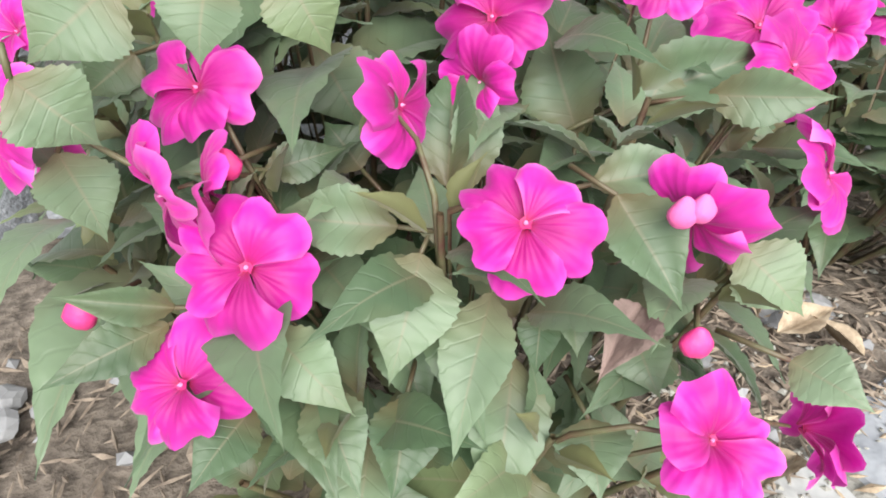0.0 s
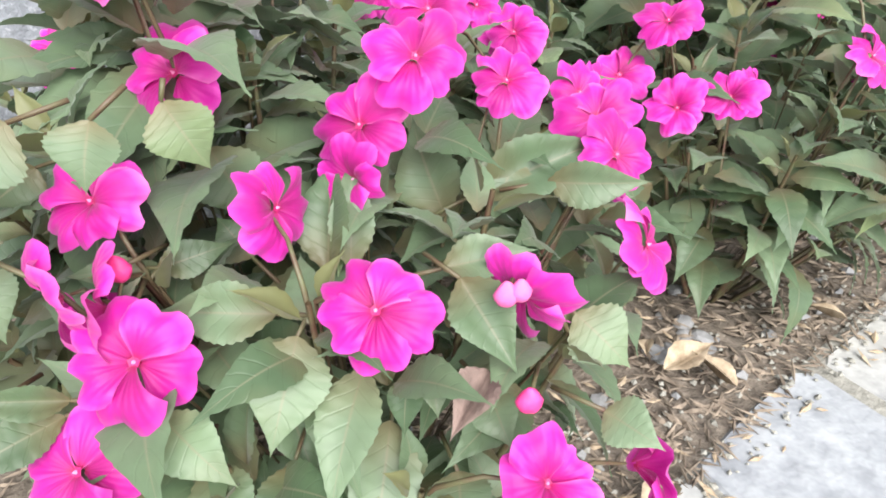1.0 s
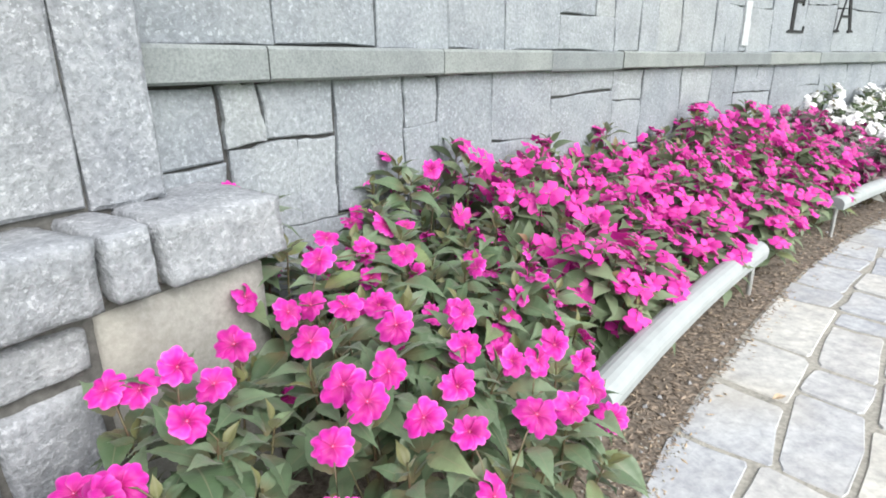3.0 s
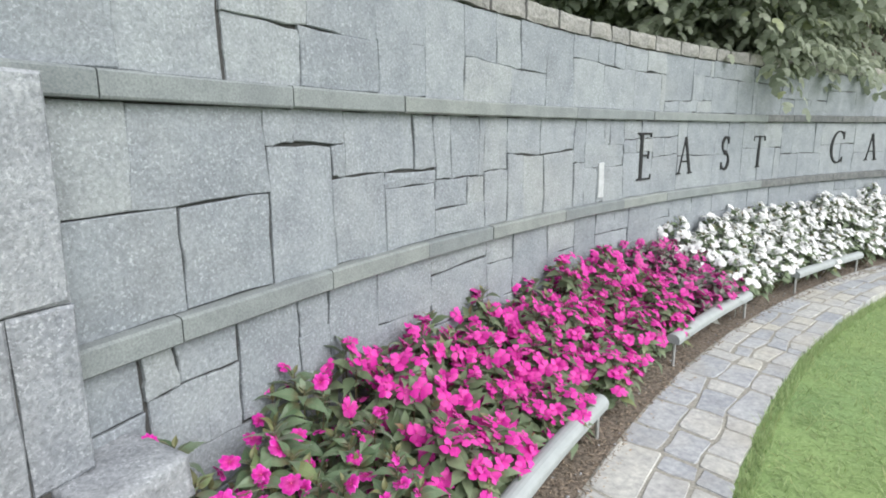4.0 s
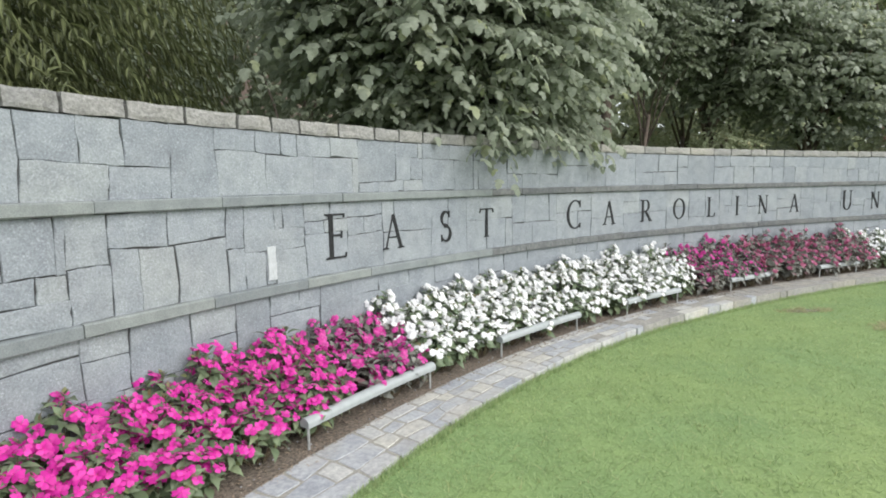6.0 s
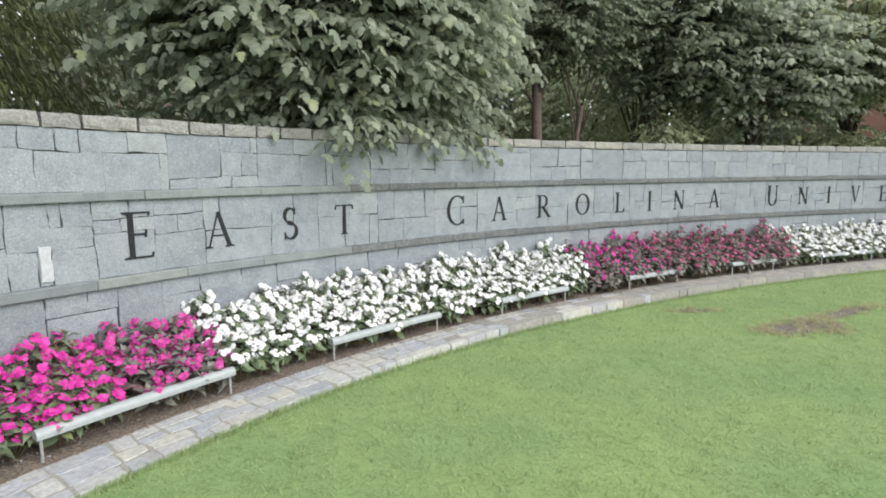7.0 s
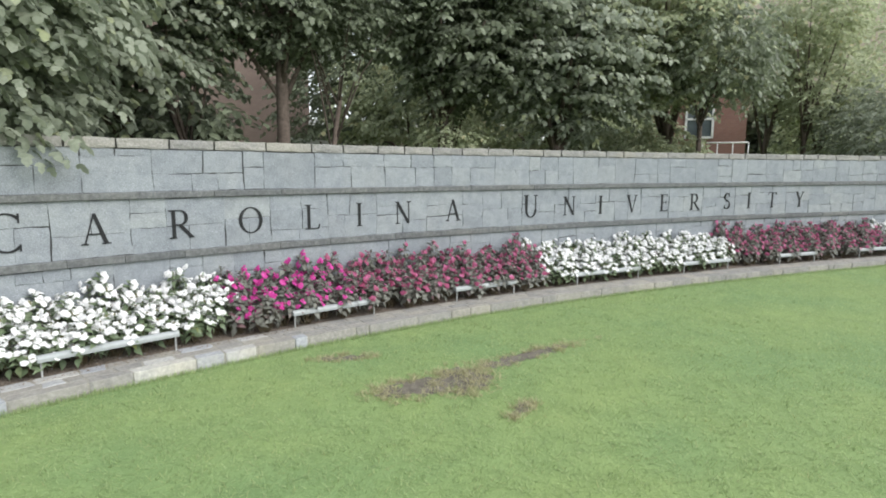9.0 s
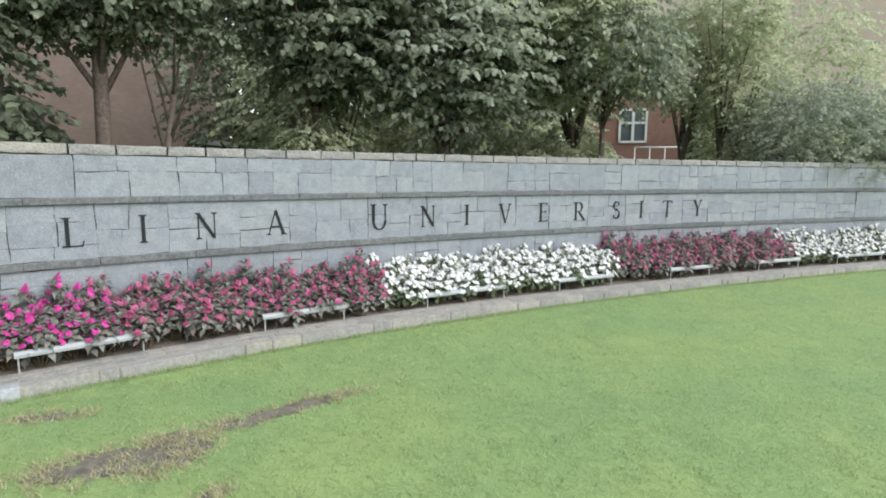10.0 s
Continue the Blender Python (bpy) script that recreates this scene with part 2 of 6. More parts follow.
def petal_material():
    """Magenta petals: deeper and redder at the throat, paler at the rim, finely veined; crease shade is painted in."""
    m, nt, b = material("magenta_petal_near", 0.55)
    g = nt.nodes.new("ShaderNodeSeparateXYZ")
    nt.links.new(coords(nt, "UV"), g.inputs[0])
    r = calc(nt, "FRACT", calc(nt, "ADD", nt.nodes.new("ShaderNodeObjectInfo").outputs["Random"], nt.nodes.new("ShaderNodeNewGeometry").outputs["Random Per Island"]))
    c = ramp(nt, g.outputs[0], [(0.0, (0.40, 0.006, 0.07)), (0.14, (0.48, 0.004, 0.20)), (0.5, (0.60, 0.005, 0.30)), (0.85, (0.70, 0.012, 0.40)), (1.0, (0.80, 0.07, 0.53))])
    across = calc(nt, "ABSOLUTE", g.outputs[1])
    # shade of the petal's crease, painted as deeper magenta along its middle
    midline = ramp(nt, across, [(0.0, (1, 1, 1)), (0.3, (0, 0, 0))])
    c = mixed(nt, calc(nt, "MULTIPLY", midline, 0.35), c, (0.42, 0.003, 0.19))
    # sides: the petal's own pale edge plus painted light that parts overlapping petals
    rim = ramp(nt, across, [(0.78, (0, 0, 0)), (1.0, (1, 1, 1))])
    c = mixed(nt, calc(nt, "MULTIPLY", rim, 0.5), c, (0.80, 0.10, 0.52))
    c = mixed(nt, 1.0, c, ramp(nt, r, [(0.0, (0.74, 0.7, 0.72)), (0.6, (1.0, 1.0, 1.0)), (1.0, (1.15, 2.6, 1.18))]), "MULTIPLY")
    vein = calc(nt, "SINE", calc(nt, "MULTIPLY", g.outputs[1], 26.0))
    c = mixed(nt, calc(nt, "MULTIPLY", ramp(nt, vein, [(0.6, (0, 0, 0)), (1.0, (1, 1, 1))]), 0.08), c, (0.45, 0.004, 0.25))
    n = noise_tex(nt, place_coords(nt), 60, 3)
    c = mixed(nt, 0.4, c, ramp(nt, n, [(0.3, (0.75, 0.75, 0.78)), (0.7, (1.15, 1.3, 1.12))]), "MULTIPLY")
    nt.links.new(c, b.inputs["Base Color"])
    b.inputs["Sheen Weight"].default_value = 0.15
    bump(nt, b, calc(nt, "ADD", calc(nt, "MULTIPLY", vein, 0.25), calc(nt, "MULTIPLY", n, 2.0)), 0.25, 0.0015)
    tr = nt.nodes.new("ShaderNodeBsdfTranslucent")
    nt.links.new(c, tr.inputs[0])
    mx = node(nt, "ShaderNodeMixShader", Fac=0.3)
    nt.links.new(b.outputs[0], mx.inputs[1])
    nt.links.new(tr.outputs[0], mx.inputs[2])
    nt.links.new(mx.outputs[0], nt.nodes["Material Output"].inputs[0])
    return m


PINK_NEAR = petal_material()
WHITE = leaf_material("white_petal", (0.78, 0.79, 0.80), (0.88, 0.88, 0.88), 0.6, 0.25, 0.2)
RED = leaf_material("crimson_petal", (0.32, 0.048, 0.12), (0.47, 0.11, 0.24), 0.6, 0.3, 0.2, back=(0.56, 0.14, 0.34))
ROSE = leaf_material("rose_petal", (0.46, 0.015, 0.20), (0.62, 0.045, 0.35), 0.6, 0.3, 0.2, back=(0.70, 0.10, 0.40))
DRY_LEAF = plain("dry_leaf", (0.36, 0.26, 0.16), 0.9, 0.35, 60, 0.4, colour2=(0.52, 0.42, 0.30))
PURPLE_LEAF = plain("withered_leaf", (0.20, 0.14, 0.12), 0.8, 0.3, 60, 0.4)
SPUR = plain("pale_petal", (0.74, 0.13, 0.36), 0.6, 0.15, 150, 0.1)
BUD = plain("pink_bud", (0.75, 0.05, 0.24), 0.5, 0.2, 120, 0.1)
EYE_RED = plain("red_throat", (0.42, 0.008, 0.12), 0.6, 0.2, 200, 0)
EYE_PALE = plain("flower_eye", (0.72, 0.22, 0.44), 0.6, 0.1, 200, 0)
STEM = plain("red_stem", (0.13, 0.055, 0.04), 0.5, 0.3, 60, 0.1, colour2=(0.12, 0.13, 0.06))
TREE_LEAF = leaf_material("broad_leaf", (0.225, 0.262, 0.19), (0.37, 0.408, 0.31), 0.5, 0.5, back=(0.39, 0.43, 0.24))
DARK_LEAF = leaf_material("dark_leaf", (0.135, 0.162, 0.105), (0.26, 0.30, 0.20), 0.45, 0.45)
FIR_LEAF = leaf_material("conifer_needles", (0.07, 0.088, 0.03), (0.135, 0.155, 0.055), 0.7, 0.25)
LIGHT_LEAF = leaf_material("light_leaf", (0.32, 0.365, 0.215), (0.54, 0.58, 0.39), 0.5, 0.5, back=(0.52, 0.48, 0.27))
BLADE = leaf_material("grass_blade", (0.27, 0.37, 0.16), (0.42, 0.52, 0.26), 0.6, 0.5, back=(0.48, 0.50, 0.25))
STRAW = leaf_material("dry_straw", (0.38, 0.38, 0.20), (0.56, 0.52, 0.33), 0.7, 0.4)


def lawn_material():
    m, nt, b = material("lawn", 0.9)
    p = place_coords(nt)
    fine, mid, broad = noise_tex(nt, p, 60, 3, 0.7), noise_tex(nt, p, 4, 4), noise_tex(nt, p, 0.6, 2)
    c = ramp(nt, fine, [(0.25, (0.165, 0.25, 0.09)), (0.5, (0.20, 0.29, 0.115)), (0.75, (0.245, 0.34, 0.15))])
    c = mixed(nt, 0.7, c, ramp(nt, mid, [(0.3, (0.82, 0.85, 0.8)), (0.7, (1.12, 1.1, 1.05))]), "MULTIPLY")
    c = mixed(nt, 0.8, c, ramp(nt, broad, [(0.35, (0.85, 0.92, 0.9)), (0.65, (1.12, 1.06, 0.95))]), "MULTIPLY")
    nt.links.new(c, b.inputs["Base Color"])
    bump(nt, b, fine, 0.4, 0.02)
    return m


LAWN = lawn_material()

# ---- ground and lawn ----
LAWN_Z = -0.022


def lawn_z(x):
    """The lawn falls a little along the path."""
    u = min(1.0, max(0.0, (x - 3.0) / 6.0))
    return LAWN_Z - 0.093 * u * u * (3 - 2 * u)


verts, faces = [], []
xs = [-4000, -600, -150, -60, -30, -15, 0] + [3.0 + 0.5 * i for i in range(13)] + [15, 30, 60, 150, 600, 4000]
ys = [-4000, -600, -150, -60, -30, -15, 0, 15, 30, 60, 150, 600, 4000]
for y in ys:
    for x in xs:
        verts.append((x, y, lawn_z(x)))
n = len(xs)
for j in range(len(ys) - 1):
    for i in range(n - 1):
        k = j * n + i
        faces.append((k, k + 1, k + n + 1, k + n))
thing("ground", mesh_of("ground", verts, faces, LAWN, True), "even mown green lawn", "lawn", kind="structure")


def strip(s0, s1, step, profile, mat, name):
    """A body swept along the wall: profile is a closed loop of (off, z)."""
    verts, faces, k = [], [], len(profile)
    count = max(2, int((s1 - s0) / step) + 1)
    for i in range(count):
        s = s0 + (s1 - s0) * i / (count - 1)
        verts += [at(s, off(s) if callable(off) else off, z) for off, z in profile]
    for i in range(count - 1):
        for j in range(k):
            a, b = i * k + j, i * k + (j + 1) % k
            faces.append((a, a + k, b + k, b))
    faces.append(tuple(range(k))[::-1])
    faces.append(tuple((count - 1) * k + j for j in range(k)))
    return mesh_of(name, verts, faces, mat)




def edge(s):
    """The bed's edge, which draws a little nearer to the wall along the way."""
    return -0.85 + 0.13 * min(1.0, max(0.0, (s + 6.5) / 7))


def outer(s):
    return -1.365 + 0.22 * min(1.0, max(0.0, (s + 6.5) / 7))


BED_EDGE, PAVE_OUT = -0.85, -1.35
S0, S1 = -12.0, 26.0
thing("soil_bed", strip(S0, S1, 0.25, [(0.1, -0.25), (0.1, 0.0), (-0.3, 0.01), (-0.6, -0.005), (lambda s: edge(s) + 0.06, -0.006), (lambda s: edge(s) - 0.004, -0.004), (lambda s: edge(s) - 0.004, -0.25)], SOIL, "soil_bed"),
      "brown mulched soil of the flower bed", "soil", kind="structure")
paving = thing("pavement", strip(S0, S1, 0.25, [(edge, -0.2), (edge, -0.0035), (lambda s: outer(s) + 0.02, -0.0035), (lambda s: outer(s) + 0.02, -0.2)], MORTAR, "pavement"),
               "narrow flagstone border path along the bed", "pavement", kind="structure")

# ---- the wall ----
Z_LOW, Z_UP, Z_COPE, Z_TOP = (0.795, 0.868), (1.435, 1.503), 1.94, 2.05


def wall_top(s):
    """The wall's height under the coping: level, with a swoop up to the cap by the pier."""
    run = [(-6.075, 2.252), (-6.008, 2.15), (-5.926, 2.045), (-5.868, 1.985), (-5.74, 1.942), (-5.6, Z_COPE)]
    if s >= run[-1][0] or s <= run[0][0]:
        return Z_COPE if s > -5.8 else 2.252
    for (a, za), (b, zb) in zip(run, run[1:]):
        if s <= b:
            return za + (zb - za) * (s - a) / (b - a)


verts, faces = [], []
cuts = sorted([S0 + (S1 - S0) * i / 255 for i in range(256)] + [-6.075, -6.008, -5.926, -5.868, -5.74])
for s in cuts:
    h = wall_top(s)
    verts += [at(s, 0.014, -0.3), at(s, 0.014, h), at(s, 0.45, h), at(s, 0.45, -0.3)]
for i in range(260):
    for j in range(4):
        a, b = i * 4 + j, i * 4 + (j + 1) % 4
        faces.append((a, a + 4, b + 4, b))
wall = thing("wall_curved", mesh_of("wall_curved", verts, faces, JOINT), "long curved grey granite sign wall with ledges", "wall", kind="structure")

rng = random.Random(7)


def block(w, h, depth, mat, jitter=0.006, edge=0.008, name="stone"):
    """A dressed block: origin at the middle of its front, x along, y into the wall, uneven corners and a worn edge."""
    j = lambda a: rng.uniform(-a, a)
    cs = [(-w / 2 + j(jitter), -h / 2 + j(jitter)), (w / 2 + j(jitter), -h / 2 + j(jitter)), (w / 2 + j(jitter), h / 2 + j(jitter)), (-w / 2 + j(jitter), h / 2 + j(jitter))]
    loop = []
    for i in range(4):
        a, b = cs[i], cs[(i + 1) % 4]
        loop.append(a)
        for t in (0.25, 0.5, 0.75):
            t += rng.uniform(-0.08, 0.08)
            k = j(jitter * 0.8)
            loop.append((a[0] + (b[0] - a[0]) * t + (k if i % 2 else 0), a[1] + (b[1] - a[1]) * t + (0 if i % 2 else k)))
    n = len(loop)
    verts = []
    for x, z in loop:
        verts.append((x, depth, z))
    for x, z in loop:
        verts.append((x, edge * 0.9 + abs(j(0.002)), z))
    for x, z in loop:
        e = edge * rng.uniform(0.7, 1.8)
        verts.append((x - math.copysign(min(e, w * 0.2), x) if abs(x) > w * 0.3 else x, j(0.002), z - math.copysign(min(e, h * 0.2), z) if abs(z) > h * 0.3 else z))
    verts.append((j(w * 0.15), -abs(j(0.004)), j(h * 0.15)))
    faces = []
    for r in range(2):
        for i in range(n):
            a, b = r * n + i, r * n + (i + 1) % n
            faces.append((a, b, b + n, a + n))
    for i in range(n):
        faces.append((2 * n + i, 2 * n + (i + 1) % n, 3 * n))
    return verts, faces


rest_v, rest_f = [], []


def warp(s, z):
    """The crooked run of the joints: how far a point of the face is moved along and up."""
    calm = min(1.0, min(abs(z - b) for b in (0.795, 0.868, 1.435, 1.503, 1.94)) / 0.1)
    return 0.016 * noise.noise(Vector((s * 2.1, z * 2.6, 3.0))) + 0.007 * noise.noise(Vector((s * 8, z * 8, 1.0))), calm * (0.018 * noise.noise(Vector((s * 1.9, z * 1.5, 8.0))) + 0.007 * noise.noise(Vector((s * 7, z * 7, 5.0))))


def lay(s0, s1, z0, z1, mat=GRANITE, off=0.0, gap=None, depth=0.05, parent=wall, name="stone", far=False, jitter=0.006, edge=0.0026, under=None):
    gap = rng.choice((0.0015, 0.0025, 0.0035, 0.005)) if gap is None else gap
    w, h = (at(s1, off) - at(s0, off)).length - gap, z1 - z0 - gap
    if w < 0.02 or h < 0.02:
        return
    v, f = block(w, h, depth, mat, jitter, edge)
    ms, mz = (s0 + s1) / 2, (z0 + z1) / 2
    if parent is wall:
        v = [(x + ds, y, z + dz) for x, y, z, (ds, dz) in [(*p, warp(ms + p[0], mz + p[2])) for p in v]]
    if under:
        v = [(x, y, min(z, max(under(ms + x) + 0.02 - mz, z0 + 0.03 - mz))) for x, y, z in v]
    m = stand((s0 + s1) / 2, off + rng.uniform(-0.003, 0.003), (z0 + z1) / 2)
    m = m @ Matrix.Rotation(rng.uniform(-0.006, 0.006), 4, "Z")
    if far:
        k = len(rest_v)
        rest_v.extend(m @ Vector(p) for p in v)
        rest_f.extend(tuple(i + k for i in q) for q in f)
    else:
        part(name, mesh_of(name, v, f, mat), parent, m=m)


def split(s0, s1, z0, z1, far, off=0.0):
    """Fills a panel with random ashlar."""
    w, h = s1 - s0, z1 - z0
    if h > 0.30 and rng.random() < 0.62 or h > 0.52:
        c = z0 + h * rng.uniform(0.3, 0.7)
        split(s0, s1, z0, c, far, off)
        split(s0, s1, c, z1, far, off)
    elif w > 0.66 or (w > 0.42 and rng.random() < 0.4) or w > h * 3.4:
        c = s0 + w * rng.uniform(0.35, 0.65)
        split(s0, c, z0, z1, far, off)
        split(c, s1, z0, z1, far, off)
    else:
        lay(s0, s1, z0, z1, far=far, off=off)


def band(s0, s1, z0, z1):
    s = s0
    while s < s1:
        w = min(rng.uniform(0.26, 0.95), s1 - s)
        if s1 - s - w < 0.15:
            w = s1 - s
        split(s, s + w, z0, z1, s > 9.0)
        s += w


# the big blocks next to the pier, course by course
MIDDLE = [(-7.3, -6.875, 1.17, 1.435), (-6.875, -6.42, 1.17, 1.435), (-6.43, -6.3, 1.315, 1.435), (-6.3, -6.055, 1.325, 1.435),
          (-7.3, -6.75, 0.868, 1.168), (-6.75, -6.425, 0.868, 1.165), (-6.425, -6.12, 0.868, 1.31), (-6.12, -6.05, 1.2, 1.32),
          (-6.12, -5.815, 0.868, 1.195), (-6.05, -5.62, 1.2, 1.435), (-5.815, -5.475, 0.868, 1.125), (-5.815, -5.475, 1.13, 1.195), (-5.62, -5.475, 1.2, 1.435)]
UPPER = [(-7.3, -6.875, 1.503, 1.87), (-6.875, -6.555, 1.503, 1.88), (-6.545, -6.25, 1.503, 1.69), (-6.555, -6.21, 1.695, 1.955),
         (-6.25, -5.845, 1.503, 1.7), (-6.21, -5.845, 1.7, 1.985)]
SWOOP = [(-7.3, -6.88, 1.875, 2.3), (-6.88, -6.8, 1.885, 2.0), (-6.8, -6.565, 1.885, 2.02), (-6.88, -6.565, 2.02, 2.4), (-6.56, -6.33, 1.96, 2.3), (-6.33, -6.08, 1.965, 2.7),
         (-6.08, -5.845, 1.99, 2.5)]
for s0, s1, z0, z1 in SWOOP:
    lay(s0, s1, z0, z1, under=wall_top)
for rows in (MIDDLE, UPPER):
    for s0, s1, z0, z1 in rows:
        lay(s0, s1, z0, z1)
# panels of ashlar further on: start, then each course's top and the upright joints in it, from below
UPPER_RUN = [(-5.845, (1.715,), (1.94,)), (-5.52, (1.94,)), (-5.225, (1.695, -4.8), (1.94, -4.945, -4.71)), (-4.42, (1.94,)),
             (-4.11, (1.79, -3.71, -3.28, -2.87), (1.94, -3.79, -3.58, -3.43, -3.1)), (-2.8, (1.595, -2.57), (1.94,)), (-2.36, (1.6, -2.26), (1.8, -2.17), (1.94, -2.07)),
             (-2.01, (1.795, -1.55), (1.94, -1.62)), (-1.27, (1.8, -1.19), (1.94, -0.95)), (-0.72, (1.665, -0.46, -0.14), (1.94, -0.2)),
             (0.19, (1.77, 0.78), (1.94, 0.5)), (1.15, (1.86,), (1.94, 1.45)), (1.79, (1.69, 2.18, 2.45), (1.94, 2.3)), (2.74, (1.75,), (1.94,)),
             (2.98, (1.94,)), (3.62, (1.77, 4.11), (1.94, 4.0)), (4.61,)]
MIDDLE_RUN = [(-5.475, (1.0,), (1.14, -5.2), (1.435, -5.34, -5.09)), (-5.04, (1.15,), (1.435,)), (-4.82, (1.235, -4.66, -4.42), (1.435, -4.46)), (-4.06, (1.15,), (1.435,)),
              (-3.92, (1.12, -3.745, -3.665), (1.265,), (1.435, -3.66, -3.58)), (-3.38, (1.2,), (1.3, -3.2), (1.435, -3.13)), (-2.95, (1.165,), (1.31, -2.76), (1.435,)),
              (-2.53, (1.145,), (1.435, -2.38)), (-1.89, (1.145,), (1.435, -1.65)), (-1.38, (1.18, -1.06, -0.75), (1.435, -1.0)),
              (-0.63, (1.11, -0.28), (1.435, -0.4, 0.04)), (0.18, (1.2, 0.58), (1.435,)), (0.86, (1.09, 1.24), (1.435, 1.2)), (1.55,)]
LOWER_RUN = [(-7.3, (0.635,), (0.795,)), (-6.91, (0.66, -6.72), (0.795, -6.81)), (-6.59, (0.795,)), (-6.325, (0.65,), (0.795,)), (-6.175, (0.795,)), (-5.9, (0.56,), (0.795,)),
             (-5.5, (0.7,), (0.795,)), (-5.01, (0.66,), (0.795,)), (-4.75, (0.795,)), (-4.36, (0.6,), (0.795,)), (-4.03,)]


def panels(run, z0):
    for (s0, *courses), nxt in zip(run, run[1:]):
        z = z0
        for top, *joints in courses:
            ends = [s0, *joints, nxt[0]]
            for a, b in zip(ends, ends[1:]):
                lay(a, b, z, top)
            z = top


panels(UPPER_RUN, Z_UP[1])
panels(MIDDLE_RUN, Z_LOW[1])
panels(LOWER_RUN, 0.45)
PALE = plain("mineral_stain", (0.40, 0.42, 0.43), 0.9, 0.12, 40, 0.3)
lay(-3.745, -3.665, 0.90, 1.15, PALE, off=-0.009, name="bleached_stone")
band(1.55, 24, Z_LOW[1], Z_UP[0])
band(4.61, 24, Z_UP[1], Z_COPE)
band(-4.03, 24, 0.45, Z_LOW[0])
band(-7.3, 24, 0.0, 0.45)
for z0, z1 in ((1.503, 1.87), (1.875, 2.25)):
    s = -11.9
    while s < -7.35:
        w = min(rng.uniform(0.3, 0.7), -7.3 - s)
        lay(s, s + w, z0, z1, far=True)
        s += w
for z0, z1 in ((0.0, 0.4), (0.4, 0.795), (0.868, 1.15), (1.15, 1.435)):
    s = -11.9
    while s < -9.55:
        w = min(rng.uniform(0.3, 0.7), -9.5 - s)
        lay(s, s + w, z0, z1, far=True)
        s += w


def ledge(z0, z1, s0, s1, joints=()):
    ends = [s0, *joints]
    while ends[-1] < s1:
        ends.append(ends[-1] + rng.uniform(0.5, 1.25))
    for s, e in zip(ends, ends[1:]):
        k, verts, faces = 5, [], []
        out, drop = rng.uniform(-0.003, 0.003), rng.uniform(-0.002, 0.002)
        pro = [(0.03, z0), (-0.03, z0 + drop), (-0.036 + out, z0 + 0.006), (-0.037 + out, z1 - 0.007), (-0.03 + out, z1 + drop), (0.03, z1 + 0.004)]
        a, b = s + 0.002, e - 0.003
        for i in range(k):
            w = rng.uniform(-0.0012, 0.0012)
            verts += [at(a + (b - a) * i / (k - 1), o + (w if o < 0 else 0), z + (w if o < 0 else 0)) for o, z in pro]
        c = len(pro)
        for i in range(k - 1):
            for j in range(c):
                p, q = i * c + j, i * c + (j + 1) % c
                faces.append((p, p + c, q + c, q))
        faces += [tuple(range(c))[::-1], tuple((k - 1) * c + j for j in range(c))]
        # from about s = -1.6 on, the ledge stones take the darker colour
        darker = s + rng.uniform(-1.0, 1.0) > -1.6
        part("ledge_stone", mesh_of("ledge_stone", verts, faces, DARK_LEDGE if darker else LEDGE), wall, "smooth grey-green ledge stone" if s == s0 else "")


ledge(*Z_LOW, -7.2, 24, (-6.797, -6.179, -5.559, -5.004, -4.2, -3.4))
ledge(*Z_UP, -7.2, 24, (-6.945, -6.32, -5.718, -4.9, -4.1))
ledge(*Z_UP, -11.9, -7.9)

# coping: rough tan blocks that follow the top and climb the swoop
s = 24.0
top_path = []
while s > -5.1:
    top_path.append(s)
    s -= rng.uniform(0.2, 0.42) if s < -1 else rng.uniform(0.32, 0.62)
top_path += [-5.275, -5.592, -5.75, -5.862, -6.07]
for a, b in zip(top_path[1:], top_path[:-1]):
    za, zb = wall_top(a), wall_top(b)
    p, q = at(a, -0.015, za), at(b, -0.015, zb)
    mid, ax = (p + q) / 2, (q - p)
    length = ax.length - 0.008
    ax.normalize()
    into = Vector((-ax.y, ax.x, 0)).normalized()
    up = ax.cross(into)
    m = Matrix((ax, into, up)).transposed().to_4x4()
    m.translation = mid + up * 0.055
    h, d = 0.108, 0.5
    bm = bmesh.new()
    bmesh.ops.create_cube(bm, size=1)
    for v in bm.verts:
        v.co = Vector((v.co.x * length, (v.co.y + 0.5) * d, v.co.z * h))
    bmesh.ops.subdivide_edges(bm, edges=bm.edges[:], cuts=3, use_grid_fill=True)
    roll = rng.uniform(0, 50)
    for v in bm.verts:
        rim = [abs(abs(v.co[i]) - (length, d, h)[i] / 2) < 1e-3 if i != 1 else v.co[1] < 1e-3 for i in range(3)]
        if sum(rim) >= 2:
            v.co -= Vector([math.copysign(0.006, v.co[i]) if rim[i] and i != 1 else (-0.006 if rim[i] else 0) for i in range(3)])
        v.co += noise.noise_vector(v.co * 14 + Vector((roll, 0, 0))) * 0.009 + Vector([rng.uniform(-0.002, 0.002) for _ in range(3)])
    part("coping_stone", bm_mesh("coping_stone", bm, COPING), wall, m=m)

# the cap by the pier: heavy flat slabs
cap_s = -5.945
